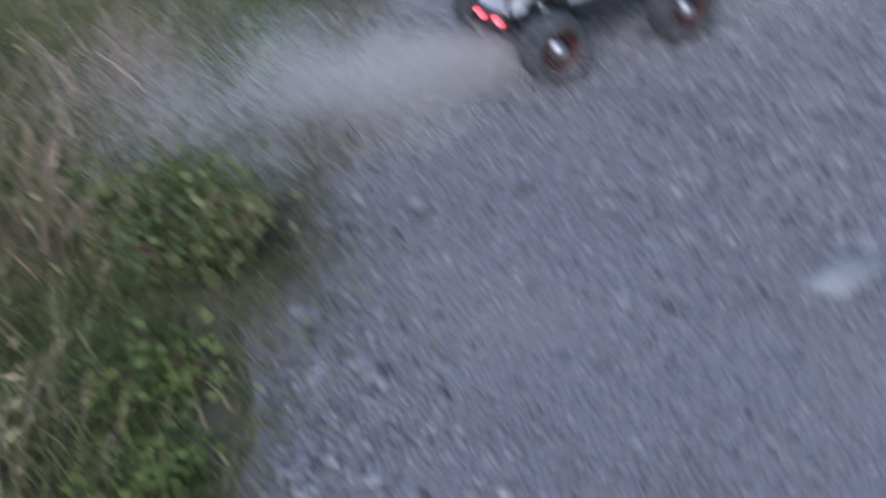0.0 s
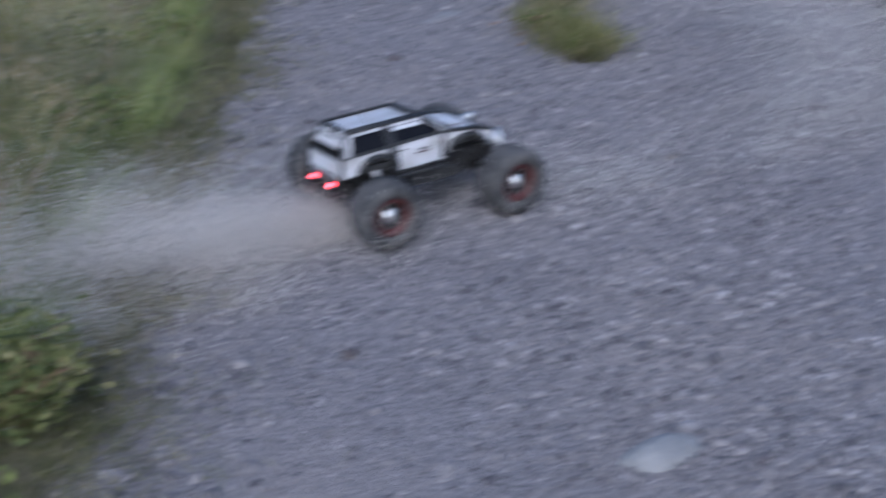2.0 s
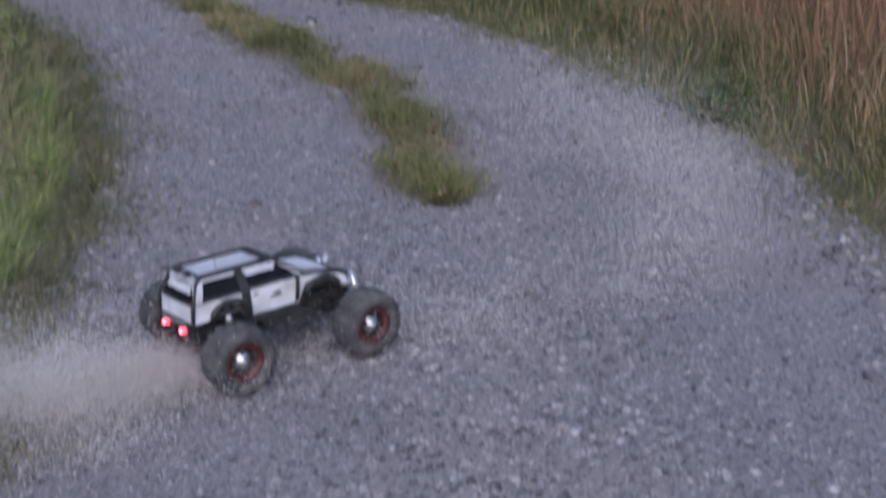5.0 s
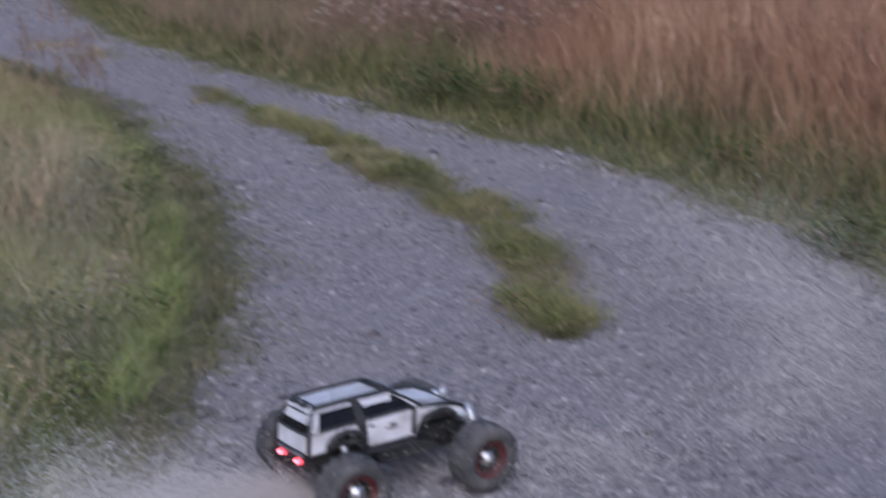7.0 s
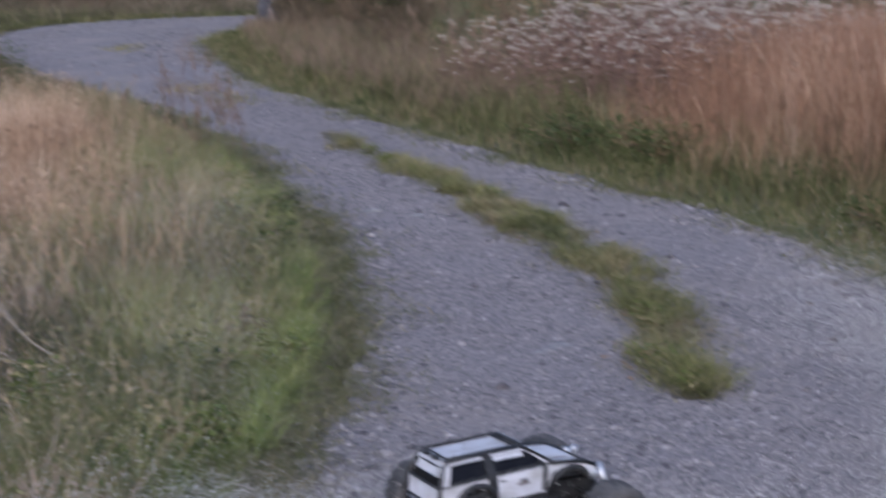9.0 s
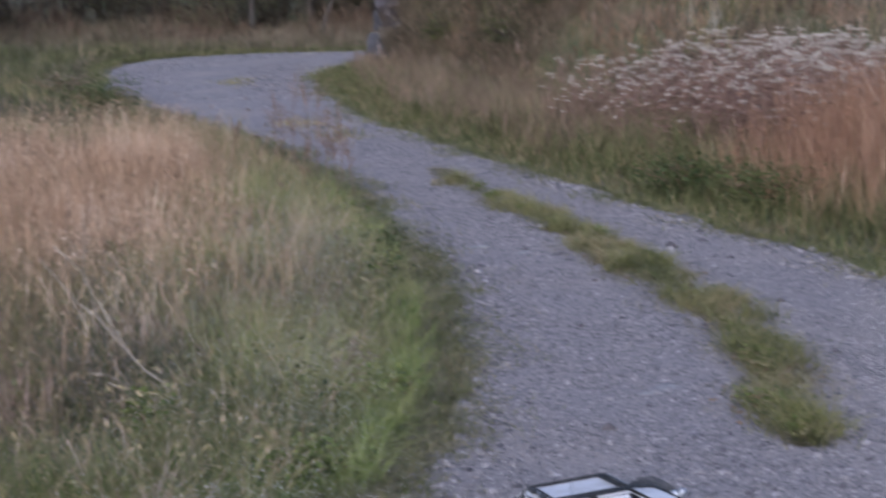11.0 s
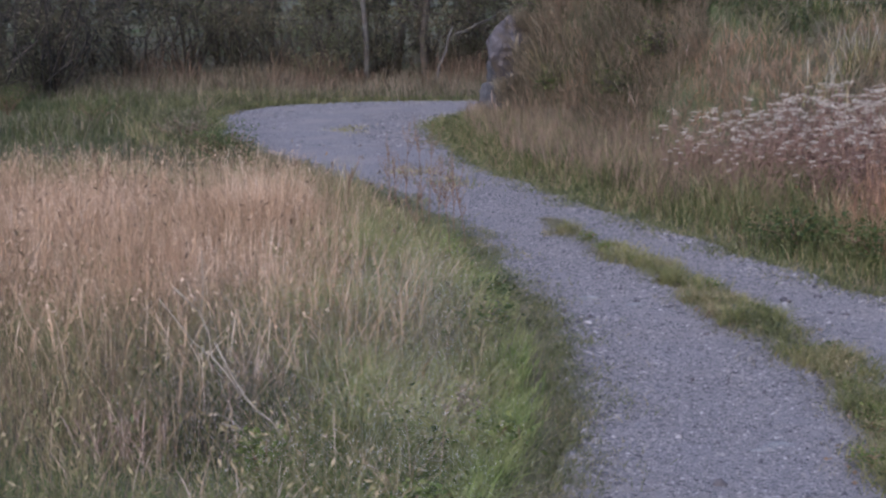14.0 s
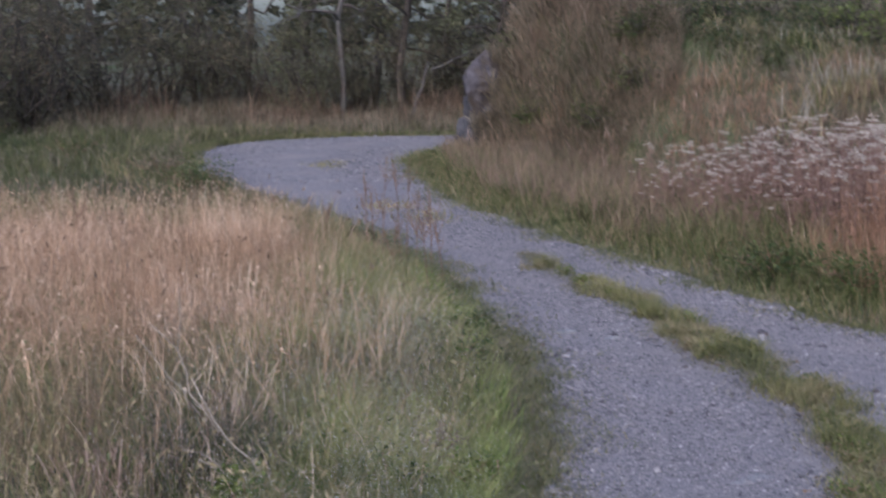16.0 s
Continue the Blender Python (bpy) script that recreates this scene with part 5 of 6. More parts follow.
def shrub(x, y, w, h, n, seed, material=None):
    q = np.random.default_rng(seed)
    root = tagged(new("shrub"), "dense dark green shrub at the field's far edge", "shrub", group="shrubs behind the track")
    root.matrix_world = pose(x, y, z_at(x, y) - 0.05)
    stems, tips = [], []
    k = min(1.0, 0.25 + w / 3)
    for i in range(22):
        a, l = q.uniform(0, 2 * math.pi), q.uniform(0.2, 1.0)
        e = np.array([w * 0.5 * l * math.cos(a), w * 0.5 * l * math.sin(a), h * math.sqrt(max(0.05, 1 - 0.75 * l * l)) * q.uniform(0.75, 1.08)])
        arm = limb(q, (0.15 * e[0], 0.15 * e[1], 0), e, 0.03 * k, 0.006 * k, 6, 0.06)
        stems.append(arm)
        for j in range(7):
            f = np.array(arm[q.integers(0, 6)][:3])
            g = f + q.normal(0, 0.28 * k, 3) * (1, 1, 0.8)
            g[2] = max(g[2], 0.06)
            stems.append(limb(q, f, g, 0.006, 0.002, 3, 0.06))
            tips += [f, g, g]
    meshpart("stem", tube(stems, M_bark, "stem", 3), root)
    t = np.array(tips)
    c = t[q.integers(0, len(t), n)] + q.normal(0, 0.105 * k, (n, 3))
    c[:, 2] = np.clip(c[:, 2], 0.03, None)
    meshpart("foliage", leaves("foliage", c, q.uniform(0.017, 0.036, n), material or M_leafy, q, flat=0.3, far=True), root)["kind"] = "stuff"


q = np.random.default_rng(77)
for i in range(17):
    x = -13.5 + 0.95 * i
    shrub(x, 26.8 + q.normal(0, 0.5) + 0.6 * (i % 2), q.uniform(2.3, 3.1), (2.9 if x < -4.2 else 1.9 if x < -1.5 else 2.3) * q.uniform(0.85, 1.15), 7500 if x < -4.2 else 10500, 200 + i, M_leafy if i % 3 else M_leaf)
for i, (x, y, w, h) in enumerate([(1.22, 18.38, 0.4, 0.2), (1.35, 17.24, 0.35, 0.22), (2.44, 16.0, 0.6, 0.28), (2.5, 16.4, 0.6, 0.25), (2.03, 16.2, 0.5, 0.2), (2.9, 16.5, 0.9, 0.3), (3.5, 16.7, 1.1, 0.3), (4.2, 16.9, 1.2, 0.3), (4.95, 16.3, 1.0, 0.5), (5.2, 15.6, 0.7, 0.4)]):
    shrub(x, y, w, h, int(500 + 1400 * w * h), 230 + i, M_weed if i > 7 else M_dim)
for i, (x, y, h, s) in enumerate([(-13, 30, 7, 2.4), (-10.6, 29.5, 6.5, 2.3), (-8.4, 30, 7.5, 2.5), (-6.6, 29, 6, 2.1), (-5.0, 30.5, 7, 2.1), (3.4, 27.5, 6.0, 2.0), (5.5, 26.5, 6.5, 2.2), (8.0, 26, 6.0, 2.2), (10.5, 25.5, 6.5, 2.3), (1.9, 29, 7, 2.2)]):
    tree(x, y, h, s, 9000, 300 + i)
for i, (x, y) in enumerate([(2.6, 24.9), (4.2, 24.8), (5.8, 24.6), (7.4, 24.4), (-6.7, 24.0), (-8.2, 23.4), (-9.8, 23.2), (-7.3, 22.3), (-8.8, 21.6)]):
    shrub(x, y, 2.8, 3.2, 6000 if x > 0 else 9000, 260 + i)
tree(4.0, 19.6, 6.0, 2.0, 4000, 408, None, M_palebark, 0.55, "stout grey-barked tree behind the mound", thick=0.022)
tree(-1.45, 25.75, 7.0, 1.7, 3200, 401, M_leaf, M_palebark, 0.25, "slim pale-barked tree among dark undergrowth", thick=0.008)
tree(-2.0, 27.0, 6.5, 1.5, 2600, 402, None, None, 0.3, "slim dark tree with a thin crown")
tree(-0.95, 27.3, 7.0, 1.6, 3000, 403, None, M_palebark, 0.3, "slim grey tree with a thin crown")
tree(-0.35, 25.7, 6.5, 1.6, 3200, 404, None, None, 0.22, "dark trunk with a thin crown by the bend")
tree(0.55, 26.5, 6.0, 1.8, 6000, 405, None, None, 0.15, "dark bushy tree beside the rock")
tree(1.4, 25.2, 5.0, 1.7, 6000, 406, None, None, 0.15, "dark bushy tree behind the rock")
tree(-4.6, 28.8, 6.5, 1.7, 1300, 409, None, None, 0.3, "thin bare-branched tree before the sky")
tree(-3.5, 28.5, 6.5, 1.6, 1500, 407, None, None, 0.3, "thin bare-branched tree before the sky")
for i, (a, b, lab) in enumerate([((-0.30, 25.2, 0), (0.12, 25.2, 1.15), "bleached broken pole leaning by the bend"), ((0.15, 25.6, 1.0), (1.2, 25.9, 1.45), "grey fallen limb caught in the bushes")]):
    ob = new("dead_pole", tube([limb(np.random.default_rng(90 + i), a, b, 0.03, 0.014, 6, 0.02)], M_palebark, "dead_pole"))
    tagged(ob, lab, "branch")

# woods farther off
q = np.random.default_rng(88)
n = 40000
x = q.uniform(-45, 45, n)
top = 6.0 + 2.2 * wobble(x, x * 0, 0.25) + 0.9 * wobble(x, x * 0, 1.1)
top = top - 6.5 * np.exp(-((x + 4.9) / 1.1) ** 2)
c = np.stack([x, q.uniform(40, 47, n), top * q.random(n) ** 0.8 + 0.5], 1)
tagged(new("far_woods", leaves("far_woods", c, q.uniform(0.18, 0.38, n), M_farwood, q, far=True)), "dark distant woodland edge", "woodland", kind="stuff")


# ---- the radio-controlled model car ----
M_white = mat("white_body", [(0.45, 0.45, 0.48), (0.52, 0.52, 0.55), (0.58, 0.58, 0.61)], 0.35, 14.0, 0.05, 90, patch=9.0, patch_colour=(0.34, 0.33, 0.33), spec=0.5)
M_black = mat("black_plastic", [(0.012, 0.012, 0.013), (0.025, 0.025, 0.026), (0.05, 0.048, 0.045)], 0.5, 30.0, 0.15, 200)
M_glass = mat("smoked_window", [(0.005, 0.005, 0.007), (0.008, 0.008, 0.010), (0.02, 0.02, 0.022)], 0.2, 12.0, 0, spec=0.12)
M_rubber = mat("tyre_rubber", [(0.03, 0.03, 0.031), (0.05, 0.049, 0.05), (0.09, 0.088, 0.086)], 0.9, 22.0, 0.4, 160, patch=12.0, patch_colour=(0.095, 0.09, 0.088))
M_ring = mat("red_ring", [(0.04, 0.012, 0.012), (0.06, 0.017, 0.016), (0.09, 0.028, 0.025)], 0.4, 20.0, 0)
M_chrome = mat("chrome", [(0.48, 0.48, 0.49), (0.58, 0.58, 0.59), (0.66, 0.66, 0.66)], 0.48, 30.0, 0, metal=1.0)
M_lamp = mat("red_lamp", [(0.6, 0.03, 0.03), (0.7, 0.04, 0.04)], 0.3, 20.0, 0, emit=((1.0, 0.05, 0.06), 3.5))
M_lampglow = mat("lamp_core", [(0.9, 0.5, 0.5), (0.9, 0.6, 0.6)], 0.3, 20.0, 0, emit=((1.0, 0.09, 0.10), 5.0))


def box(bm, c, s, bevel=0.0, turn=None):
    """A bevelled block added to a bmesh."""
    got = bmesh.ops.create_cube(bm, size=1.0)["verts"]
    bmesh.ops.scale(bm, vec=s, verts=got)
    if bevel:
        edges = list({e for v in got for e in v.link_edges})
        got = list({v for f in bmesh.ops.bevel(bm, geom=edges, offset=bevel, segments=2, affect="EDGES", profile=0.6)["faces"] for v in f.verts} | {v for v in got if v.is_valid})
    if turn:
        bmesh.ops.rotate(bm, verts=got, cent=(0, 0, 0), matrix=Euler([radians(a) for a in turn]).to_matrix())
    bmesh.ops.translate(bm, vec=c, verts=got)
    return bm


def block(name, c, s, material, parent, bevel=0.003, turn=None, label=""):
    return part(name, box(bmesh.new(), c, s, bevel, turn), material, parent, label)


def half_width(z):
    """Half the body's width at a height: it leans in above the waistline."""
    return float(np.interp(z, [0.15, 0.19, 0.245, 0.262, 0.32], [0.098, 0.104, 0.106, 0.102, 0.078]))


def prism(profile, bevel=0.004, inset=0.0, material=None, name="", parent=None, label="", flat=None):
    """A closed side outline (y, z) spanned between the body's two flanks."""
    bm = bmesh.new()
    sides = []
    for s in (-1, 1):
        sides.append([bm.verts.new((s * ((flat if flat else half_width(z)) - inset), y, z)) for y, z in profile])
    bm.faces.new(sides[0][::-1])
    bm.faces.new(sides[1])
    n = len(profile)
    for i in range(n):
        bm.faces.new((sides[0][i], sides[0][(i + 1) % n], sides[1][(i + 1) % n], sides[1][i]))
    bmesh.ops.recalc_face_normals(bm, faces=bm.faces)
    if bevel:
        bmesh.ops.bevel(bm, geom=list(bm.edges), offset=bevel, segments=2, affect="EDGES", profile=0.6)
    return part(name, bm, material, parent, label)


def plate(pts, thick, name, material, parent, label="", bevel=0.0015):
    """A flat piece from a ring of corners, thickened along its own normal."""
    bm = bmesh.new()
    f = bm.faces.new([bm.verts.new(p) for p in pts])
    bm.normal_update()
    n = f.normal * thick
    top = bmesh.ops.extrude_face_region(bm, geom=[f])
    bmesh.ops.translate(bm, vec=n, verts=[g for g in top["geom"] if isinstance(g, bmesh.types.BMVert)])
    if bevel:
        bmesh.ops.bevel(bm, geom=list(bm.edges), offset=bevel, segments=1, affect="EDGES")
    return part(name, bm, material, parent, label)


def ring_solid(profile, segs=36):
    """A solid of revolution about x from (x, radius) points; the outline closes on itself."""
    bm = bmesh.new()
    rows = [[bm.verts.new((x, rr * math.cos(2 * math.pi * k / segs), rr * math.sin(2 * math.pi * k / segs))) for x, rr in profile] for k in range(segs)]
    n = len(profile)
    for k in range(segs):
        for i in range(n):
            bm.faces.new((rows[k][i], rows[k][(i + 1) % n], rows[(k + 1) % segs][(i + 1) % n], rows[(k + 1) % segs][i]))
    return smooth_by(bm)


def wheel(parent, x, y, turn=0.0):
    """Rim with tyre, coloured bead ring and bright hub; out is the side that faces away from the car."""
    out = 1 if x > 0 else -1
    R, W = 0.087, 0.088
    rim = part("wheel", ring_solid([(-0.036, 0.03), (-0.036, 0.050), (0.030, 0.050), (0.030, 0.044), (0.012, 0.036), (0.004, 0.012), (-0.006, 0.010)]), M_black, parent, "black wheel with red bead ring")
    rim.matrix_basis = pose(x, y, R, 0, 0, turn + (0 if out > 0 else 180))
    tread = [(-0.030, 0.048), (-0.040, 0.056), (-W / 2, 0.068), (-W / 2 + 0.004, 0.079), (-0.026, 0.083), (-0.008, 0.084), (0.008, 0.084), (0.026, 0.083), (W / 2 - 0.004, 0.079), (W / 2, 0.068), (0.040, 0.056), (0.030, 0.048)]
    bm = ring_solid(tread, 72)
    for v in bm.verts:
        rr = math.hypot(v.co.y, v.co.z)
        if rr > 0.0785:
            k = math.atan2(v.co.z, v.co.y) / (2 * math.pi) * 18 + (0.25 if v.co.x > 0 else -0.25) * (abs(v.co.x) < 0.02) + 0.5 * (v.co.x > 0)
            if k % 1.0 > 0.45:
                v.co.y *= 1 + 0.0055 / rr
                v.co.z *= 1 + 0.0055 / rr
    part("tyre", bm, M_rubber, rim, "dusty black chunky rubber tyre")
    part("bead_ring", ring_solid([(0.024, 0.034), (0.028, 0.051), (0.036, 0.0505), (0.036, 0.045), (0.028, 0.036)]), M_ring, rim, "red bead ring")
    part("hub", ring_solid([(0.004, 0.002), (0.004, 0.024), (0.018, 0.023), (0.024, 0.018), (0.026, 0.010), (0.031, 0.008), (0.031, 0.002)], 20), M_chrome, rim, "bright chrome hub")
    for k in range(5):
        bm = box(bmesh.new(), (0.020, 0, 0.032), (0.010, 0.011, 0.028), 0.002)
        bm.transform(Euler((2 * math.pi * k / 5, 0, 0)).to_matrix().to_4x4())
        part("spoke", bm, M_black, rim)
    return rim


car = tagged(new("model_car"), "white radio-controlled off-road model car with red tail lights lit", "model car")
WB, TR = 0.371, 0.181
for x, y, a in ((-TR, 0, 0), (TR, 0, 0), (-TR, WB, 6), (TR, WB, 6)):
    wheel(car, x, y, a)
# shell
prism([(-0.118, 0.180), (-0.112, 0.245), (0.225, 0.258), (0.330, 0.244), (0.372, 0.222), (0.376, 0.196), (0.352, 0.192), (0.335, 0.226), (0.290, 0.238), (0.240, 0.226), (0.212, 0.162),
       (0.055, 0.158), (0.040, 0.205), (-0.005, 0.222), (-0.050, 0.208), (-0.070, 0.184)], 0.004, 0, M_white, "body", car, "white painted body shell")
prism([(-0.108, 0.243), (-0.088, 0.304), (-0.070, 0.311), (0.150, 0.316), (0.160, 0.312), (0.232, 0.256)], 0.004, 0.003, M_glass, "cabin_glass", car, "dark smoked windows")
prism([(-0.092, 0.303), (-0.074, 0.314), (0.150, 0.320), (0.166, 0.309)], 0.003, -0.002, M_white, "roof", car, "white roof panel")


def flank_strip(s, line, w, name, material, label="", proud=0.0008, thick=0.0032):
    """A strip laid on the body's flank along a line of (y, z), w wide along the car."""
    bm = bmesh.new()
    rows = []
    for y, z in line:
        x = s * (half_width(z) + proud)
        rows.append([bm.verts.new((x, y - w / 2, z)), bm.verts.new((x, y + w / 2, z)), bm.verts.new((x + s * thick, y + w / 2, z)), bm.verts.new((x + s * thick, y - w / 2, z))])
    for a, b in zip(rows[:-1], rows[1:]):
        for k in range(4):
            bm.faces.new((a[k], a[(k + 1) % 4], b[(k + 1) % 4], b[k]))
    bm.faces.new(rows[0])
    bm.faces.new(rows[-1][::-1])
    return part(name, bm, material, car, label)


def flank_bar(s, line, h, name, material, label="", proud=0.0008, thick=0.0028):
    """The same along the car, h high."""
    bm = bmesh.new()
    rows = []
    for y, z in line:
        x0, x1 = s * (half_width(z - h / 2) + proud), s * (half_width(z + h / 2) + proud)
        rows.append([bm.verts.new((x0, y, z - h / 2)), bm.verts.new((x1, y, z + h / 2)), bm.verts.new((x1 + s * thick, y, z + h / 2)), bm.verts.new((x0 + s * thick, y, z - h / 2))])
    for a, b in zip(rows[:-1], rows[1:]):
        for k in range(4):
            bm.faces.new((a[k], a[(k + 1) % 4], b[(k + 1) % 4], b[k]))
    bm.faces.new(rows[0])
    bm.faces.new(rows[-1][::-1])
    return part(name, bm, material, car, label)


for s in (-1, 1):
    flank_strip(s, [(-0.101, 0.250), (-0.094, 0.272), (-0.086, 0.304)], 0.030, "rear_pillar", M_white)
    flank_strip(s, [(0.050, 0.160), (0.049, 0.200), (0.047, 0.245), (0.046, 0.262), (0.040, 0.316)], 0.026, "roll_bar", M_black, "black roll-bar strip behind the door")
    flank_strip(s, [(0.222, 0.262), (0.190, 0.290), (0.160, 0.314)], 0.014, "windscreen_pillar", M_white)
    flank_strip(s, [(0.206, 0.176), (0.210, 0.215), (0.214, 0.255)], 0.012, "door_seam", M_black, "black seam before the door")
    flank_bar(s, [(-0.112, 0.249), (0.05, 0.255), (0.225, 0.261)], 0.009, "waist_trim", M_black, "black trim line under the windows")
    flank_bar(s, [(0.225, 0.258), (0.300, 0.250), (0.350, 0.236)], 0.010, "bonnet_trim", M_black, "black trim line along the bonnet")
    flank_bar(s, [(0.055, 0.163), (0.130, 0.163), (0.205, 0.166)], 0.009, "sill", M_black, "black sill under the door")
    flank_bar(s, [(-0.086, 0.306), (0.03, 0.311), (0.158, 0.312)], 0.005, "gutter", M_white)
    flank_bar(s, [(0.060, 0.300), (0.100, 0.301), (0.150, 0.301)], 0.010, "window_surround", M_white, "white strip over the door window")
    # arches
    for y0 in (-0.005, 0.290):
        pts = [(y0 + 0.055 * math.cos(w), 0.190 + 0.042 * math.sin(w)) for w in np.linspace(0.1, math.pi - 0.1, 9)]
        part_mesh = tube([[(s * (half_width(0.22) + 0.003), y, z, 0.010) for y, z in pts]], M_black, "wheel_arch", 6)
        meshpart("wheel_arch", part_mesh, car, "black arch flare")
    # side step, roof rail, door handle, mirror
    block("side_step", (s * 0.104, 0.133, 0.150), (0.020, 0.165, 0.010), M_black, car, 0.003)
    meshpart("roof_rail", tube([[(s * 0.070, -0.085, 0.318, 0.004), (s * 0.072, -0.06, 0.324, 0.004), (s * 0.072, 0.11, 0.327, 0.004), (s * 0.070, 0.150, 0.322, 0.004)]], M_black, "roof_rail", 6), car, "black roof rail")
    block("door_handle", (s * 0.1075, 0.078, 0.232), (0.004, 0.018, 0.005), M_black, car, 0.001)
    block("mirror", (s * 0.112, 0.196, 0.268), (0.018, 0.010, 0.012), M_black, car, 0.003)
    block("decal", (s * 0.1066, 0.140, 0.212), (0.0015, 0.040, 0.004), M_ring, car, 0, label="faded red lettering bar on the door")
    block("decal", (s * 0.1066, 0.144, 0.222), (0.0015, 0.022, 0.006), M_glass, car, 0, label="small dark emblem on the door")
    # headlight and tail light
    part("headlight", ring_solid([(-0.006, 0.002), (-0.006, 0.013), (0.006, 0.013), (0.009, 0.002)], 16), M_chrome, car, "round clear headlight").matrix_basis = pose(s * 0.062, 0.374, 0.220, 0, 0, 90)
    tail = block("tail_light", (s * 0.050, -0.1285, 0.158), (0.019, 0.012, 0.013), M_lamp, car, 0.004, label="lit red tail light")
    block("bulb", (s * 0.050, -0.1365, 0.158), (0.011, 0.006, 0.008), M_lampglow, tail, 0.002, label="glowing red bulb")
    # suspension
    for y0 in (0, WB):
        for z in (0.066, 0.108):
            meshpart("suspension_arm", tube([[(s * 0.04, y0 - 0.03, z + 0.01, 0.006), (s * 0.15, y0, z, 0.006)], [(s * 0.04, y0 + 0.03, z + 0.01, 0.006), (s * 0.15, y0, z, 0.006)]], M_black, "suspension_arm", 6), car)
        damper = meshpart("damper", tube([[(s * 0.06, y0 + 0.03, 0.185, 0.009), (s * 0.095, y0 + 0.03, 0.125, 0.009)], [(s * 0.095, y0 + 0.03, 0.125, 0.004), (s * 0.13, y0 + 0.03, 0.075, 0.004)]], M_chrome, "damper", 8), car, "shock absorber")
        meshpart("drive_shaft", tube([[(s * 0.03, y0, 0.087, 0.006), (s * 0.15, y0, 0.087, 0.006)]], M_chrome, "drive_shaft", 8), car)
# tail gate: window, trim, bumpers, rack
plate([(-0.084, -0.1115, 0.246), (0.084, -0.1115, 0.246), (0.077, -0.1035, 0.269), (-0.077, -0.1035, 0.269)], 0.003, "rear_window", M_glass, car, "dark rear window")
# upper rear glass: its bright reflection is put in as a white plate
plate([(-0.072, -0.1030, 0.271), (0.072, -0.1030, 0.271), (0.066, -0.0925, 0.296), (-0.066, -0.0925, 0.296)], 0.003, "rear_panel", M_white, car, "white plate as the reflection in the upper rear glass")
block("bumper_bar", (0, -0.128, 0.178), (0.150, 0.008, 0.008), M_chrome, car, 0.002, label="grey bar across the tail")
for z, y, w in ((0.245, -0.1145, 0.094), (0.186, -0.1245, 0.094), (0.300, -0.092, 0.074)):
    meshpart("tail_bar", tube([[(-w, y, z, 0.004), (0, y - 0.002, z, 0.004), (w, y, z, 0.004)]], M_black, "tail_bar", 6), car, "black bar across the tail")
for z, y, w in ((0.262, 0.238, 0.100), (0.250, 0.330, 0.100)):
    meshpart("bonnet_bar", tube([[(-w, y, z, 0.0035), (0, y, z + 0.003, 0.0035), (w, y, z, 0.0035)]], M_black, "bonnet_bar", 6), car, "black bar across the bonnet")
for s in (-1, 1):
    cage = [(0.105, -0.119, 0.188), (0.108, -0.114, 0.247), (0.086, -0.091, 0.304), (0.081, -0.072, 0.318), (0.081, 0.148, 0.323), (0.086, 0.168, 0.311), (0.107, 0.236, 0.260), (0.107, 0.332, 0.249), (0.104, 0.374, 0.224)]
    meshpart("cage_tube", tube([[(s * x, y, z, 0.0062) for x, y, z in cage]], M_black, "cage_tube", 6), car, "black roll-cage tube")
plate([(-0.074, -0.094, 0.297), (0.074, -0.094, 0.297), (0.068, -0.080, 0.314), (-0.068, -0.080, 0.314)], 0.004, "rear_spoiler", M_white, car, "white strip over the rear window")
plate([(-0.088, -0.120, 0.186), (0.088, -0.120, 0.186), (0.088, -0.1135, 0.236), (-0.088, -0.1135, 0.236)], 0.004, "tailgate", M_white, car, "white tailgate panel")
block("rear_bumper", (0, -0.112, 0.164), (0.150, 0.024, 0.030), M_black, car, 0.005, label="black rear bumper")
meshpart("rear_bar", tube([[(-0.12, -0.11, 0.125, 0.005), (-0.09, -0.135, 0.125, 0.005), (0.09, -0.135, 0.125, 0.005), (0.12, -0.11, 0.125, 0.005)]], M_black, "rear_bar", 8), car)
block("front_bumper", (0, 0.385, 0.180), (0.170, 0.030, 0.026), M_chrome, car, 0.006, label="grey metallic front bumper")
block("grille", (0, 0.375, 0.212), (0.090, 0.010, 0.022), M_black, car, 0.003)
for y in (-0.075, 0.135):
    meshpart("rack_bar", tube([[(-0.072, y, 0.324, 0.0035), (0, y, 0.326, 0.0035), (0.072, y, 0.324, 0.0035)]], M_black, "rack_bar", 6), car)
block("light_bar", (0, 0.150, 0.327), (0.130, 0.014, 0.012), M_black, car, 0.004)
for i in range(4):
    block("roof_lamp", (-0.048 + 0.032 * i, 0.158, 0.327), (0.022, 0.005, 0.009), M_chrome, car, 0.002)
for x in (-0.03, 0.03):
    block("rear_light_pod", (x, -0.088, 0.322), (0.034, 0.016, 0.012), M_black, car, 0.004)
plate([(-0.060, 0.245, 0.2605), (0.060, 0.245, 0.2605), (0.052, 0.318, 0.2515), (-0.052, 0.318, 0.2515)], 0.003, "hood_panel", M_white, car, "raised white bonnet panel")
block("chassis", (0, WB / 2, 0.120), (0.090, 0.44, 0.050), M_black, car, 0.008, label="black chassis tub")
block("skid_plate", (0, WB / 2, 0.090), (0.110, 0.26, 0.012), M_black, car, 0.004)
for y in (0, WB):
    block("differential", (0, y, 0.092), (0.062, 0.075, 0.060), M_black, car, 0.012)
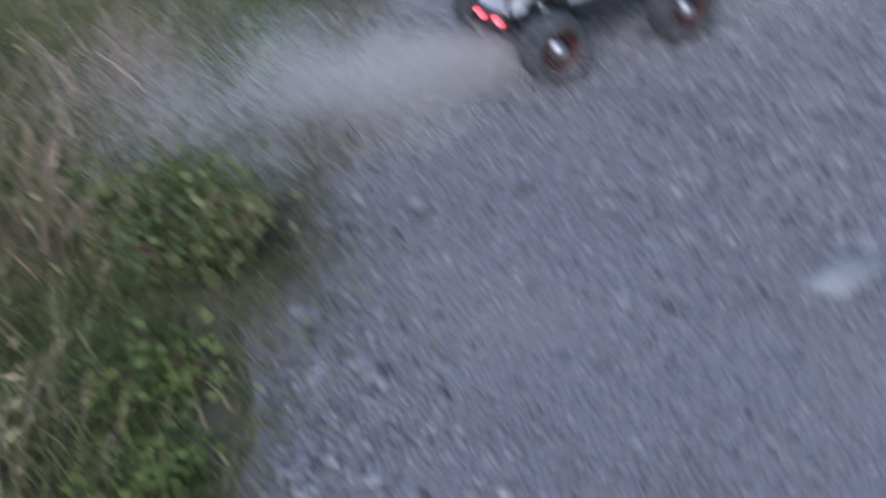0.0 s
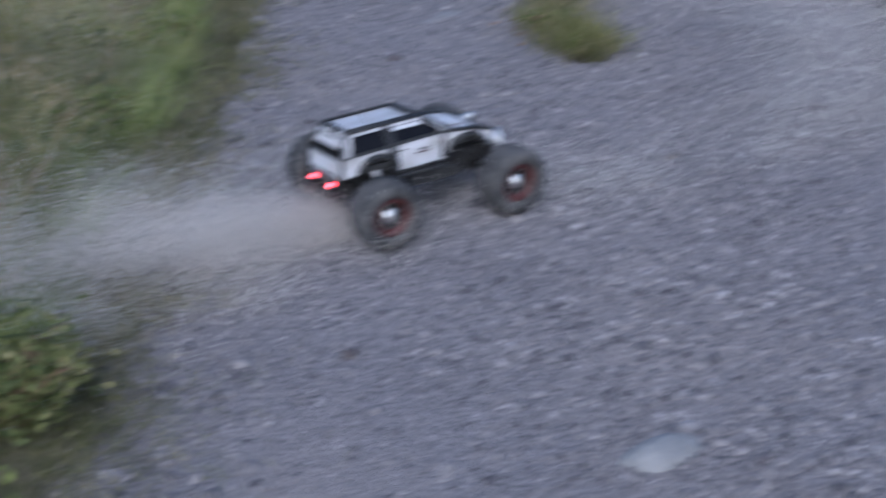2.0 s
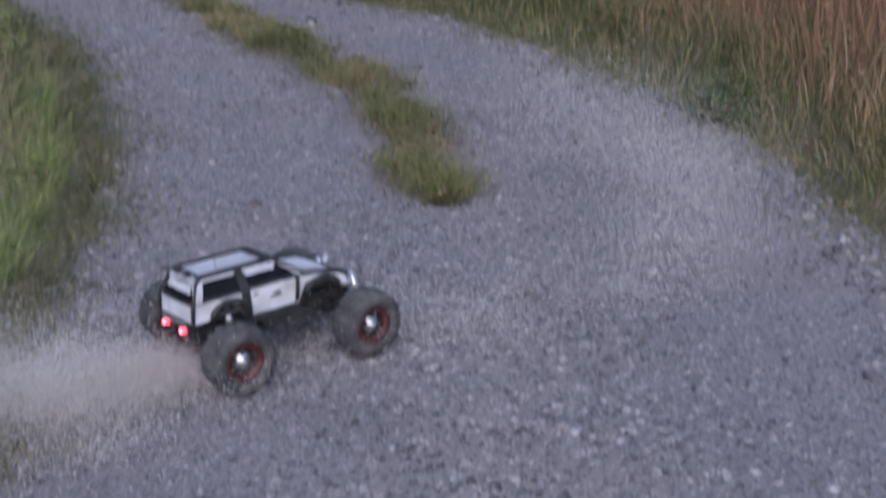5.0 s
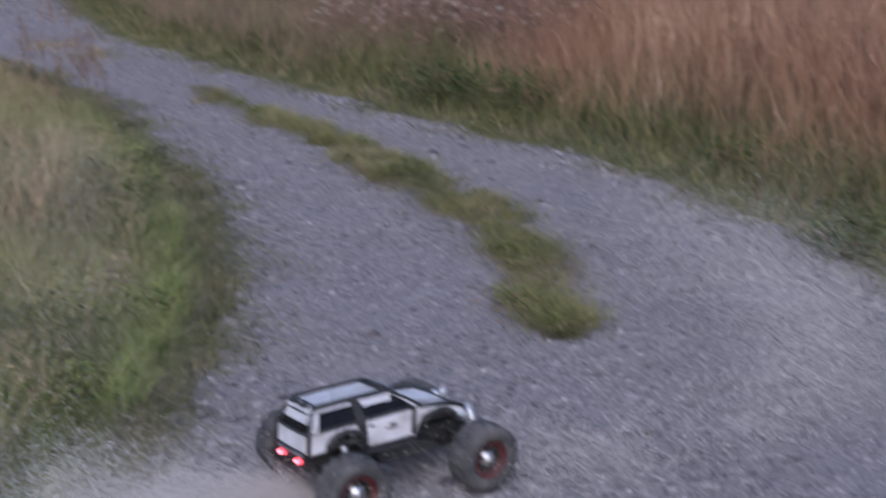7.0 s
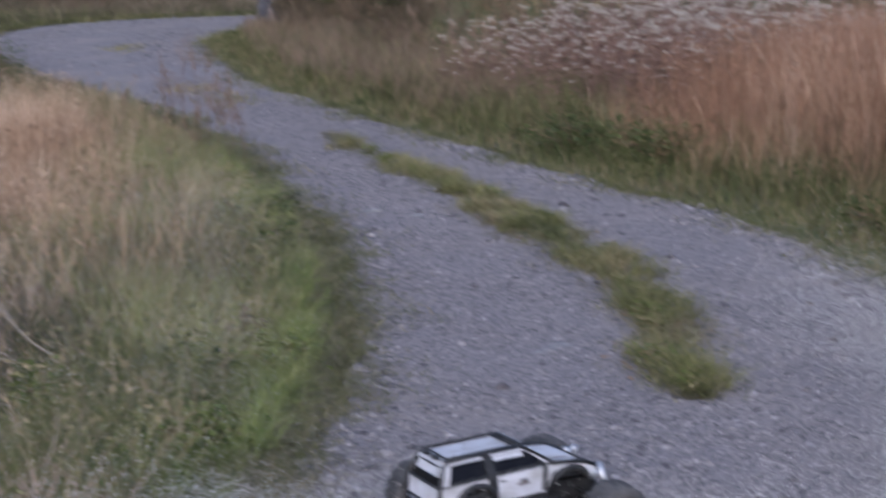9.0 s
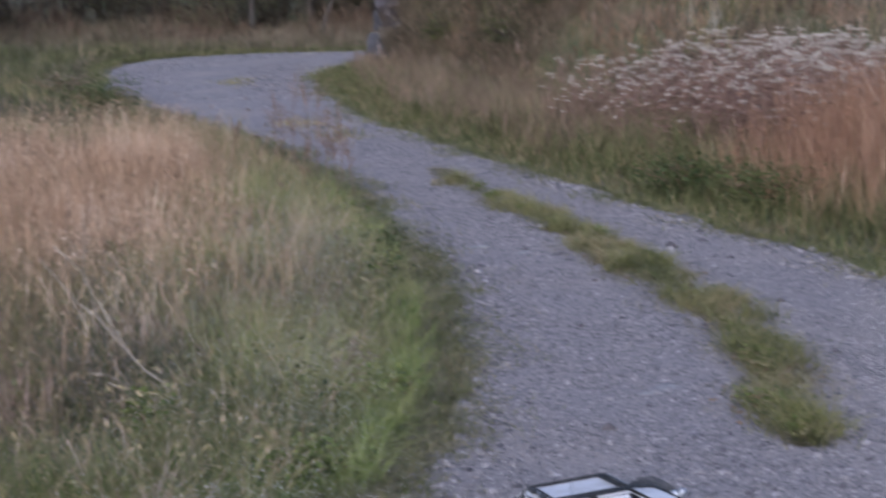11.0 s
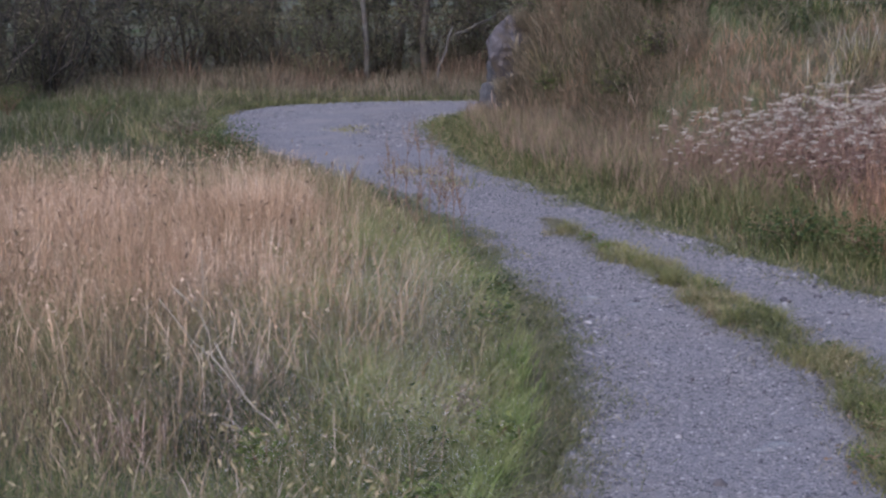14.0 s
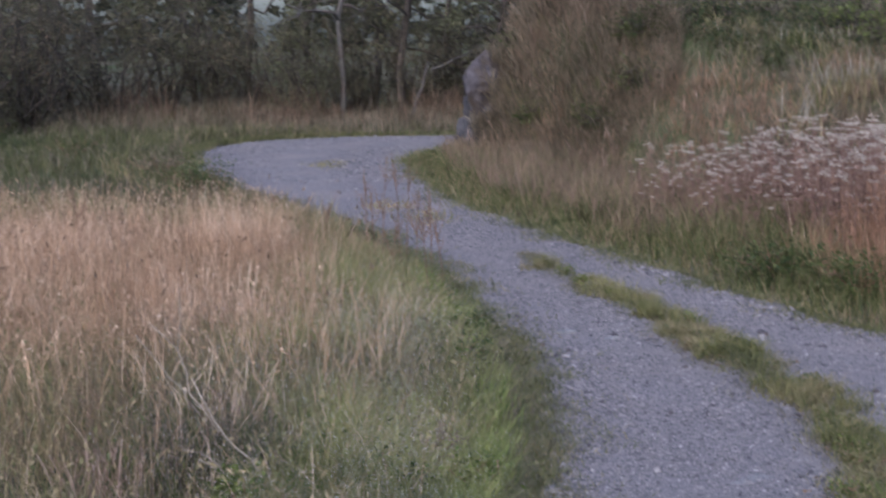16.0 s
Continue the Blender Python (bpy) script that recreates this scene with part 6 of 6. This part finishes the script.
for s in (-1, 1):
    block("battery_box", (s * 0.065, WB / 2, 0.115), (0.045, 0.17, 0.040), M_black, car, 0.006)
    block("inner_arch", (s * 0.055, -0.005, 0.195), (0.09, 0.10, 0.02), M_black, car, 0.004)
    block("inner_arch", (s * 0.055, 0.290, 0.212), (0.09, 0.10, 0.02), M_black, car, 0.004)
meshpart("aerial", tube([[(0.05, 0.0, 0.13, 0.0012), (0.05, -0.01, 0.36, 0.0008)]], M_black, "aerial", 5), car)
# the shell sits low on its springs and is narrower than the wheels' track
LEAN_C, LEAN_S = math.cos(radians(6)), math.sin(radians(6))
running_gear = ("wheel", "suspension_arm", "drive_shaft", "differential", "skid_plate", "chassis", "damper")
for ob in list(car.children):
    if not ob.name.startswith(running_gear) or ob.name.startswith("wheel_arch"):
        for o in (ob, *ob.children):
            wide = 1.0 if ob.name.startswith(("tail_light", "rear_bar")) else 0.90
            if o.name.startswith("headlight"):
                o.location = (o.location.x * 0.9, 0.9 * o.location.y + 0.035, 0.128 + (o.location.z - 0.158) * 0.8)
                continue
            for v in o.data.vertices:
                x, z = v.co.x * wide, (v.co.z - 0.158) * 0.8
                v.co = (x * LEAN_C - z * LEAN_S, 0.9 * v.co.y + 0.035, 0.130 + x * LEAN_S + z * LEAN_C)
car.matrix_world = pose(0.541, 3.295, 0.012, 0, 0, -73)


# ---- dust that the wheels have thrown up ----
M_dust = mat("road_dust_grain", [(0.66, 0.62, 0.58), (0.70, 0.66, 0.62), (0.74, 0.705, 0.665)], 1.0, 3.0, 0, rand="island", spec=0.0, translucent=0.5)


def dust(name, puffs, n, size, label, seed):
    """Fine grains hanging in the air in uneven puffs (x, y, z, spread, weight)."""
    q = np.random.default_rng(seed)
    a = np.array(puffs)
    k = q.choice(len(a), n, p=a[:, 4] / a[:, 4].sum())
    c = a[k, :3] + q.normal(0, 1, (n, 3)) * a[k, 3:4] * (1, 1, 0.6)
    c[:, 2] = np.abs(c[:, 2]) + 0.004
    billow = wobble(c[:, 0] + 0.6 * c[:, 2], c[:, 1] - 0.4 * c[:, 2], 4.0, seed) + 0.5 * wobble(c[:, 0] - c[:, 2], c[:, 1] + c[:, 2], 9.0, seed + 1)
    c = c[q.random(n) < 0.25 + 0.75 * step(-0.5, 0.4, billow)]
    co = c[:, None] + q.normal(0, 0.62, (len(c), 3, 3)) * (size * q.uniform(0.6, 1.4, len(c)))[:, None, None]
    co[..., 2] = np.maximum(co[..., 2], 0.0)
    me = raw_mesh(name, co.reshape(-1, 3), np.full(len(c), 3), np.arange(3 * len(c)), M_dust)
    tagged(new(name, me), label, "dust", kind="stuff")


# the trail behind the car, drifting over the verge
trail = [(0.45 - 0.80 * s, 3.25 - 0.22 * s, 0.03 + 0.13 * s, 0.045 + 0.13 * s, 1.1 + 0.5 * s) for s in np.linspace(0, 1, 12)]
trail += [(0.55, 3.12, 0.03, 0.09, 0.4), (0.2, 2.98, 0.05, 0.11, 0.8), (-0.05, 2.85, 0.07, 0.13, 1.0), (-0.35, 2.75, 0.10, 0.15, 0.8)]
dust("dust_trail", trail, 240000, 0.0023, "pale grey dust drifting from the car over the verge", 3)
# the older dust of its turn
turn = [(1.25 + 1.08 * math.sin(w), 4.22 - 0.95 * math.cos(w), 0.05 + 0.08 * max(w, 0), 0.09 + 0.07 * max(w, 0), 0.5 + 0.5 * max(w, 0)) for w in np.linspace(-0.9, 2.1, 16)]
dust("dust_swirl", turn, 160000, 0.0020, "thin grey dust swirling over the gravel", 4)
# what hangs over the verge
drift = [(-0.22 - 0.10 * math.sin(3 * s), 3.9 + 2.6 * s, 0.16 + 0.08 * s, 0.26, 1.0) for s in np.linspace(0, 1, 8)] + [(-0.7, 4.6, 0.2, 0.3, 0.8), (-0.9, 5.6, 0.25, 0.3, 0.6)]
dust("dust_haze", drift, 210000, 0.0016, "thin dust hanging over the grass verge", 5)
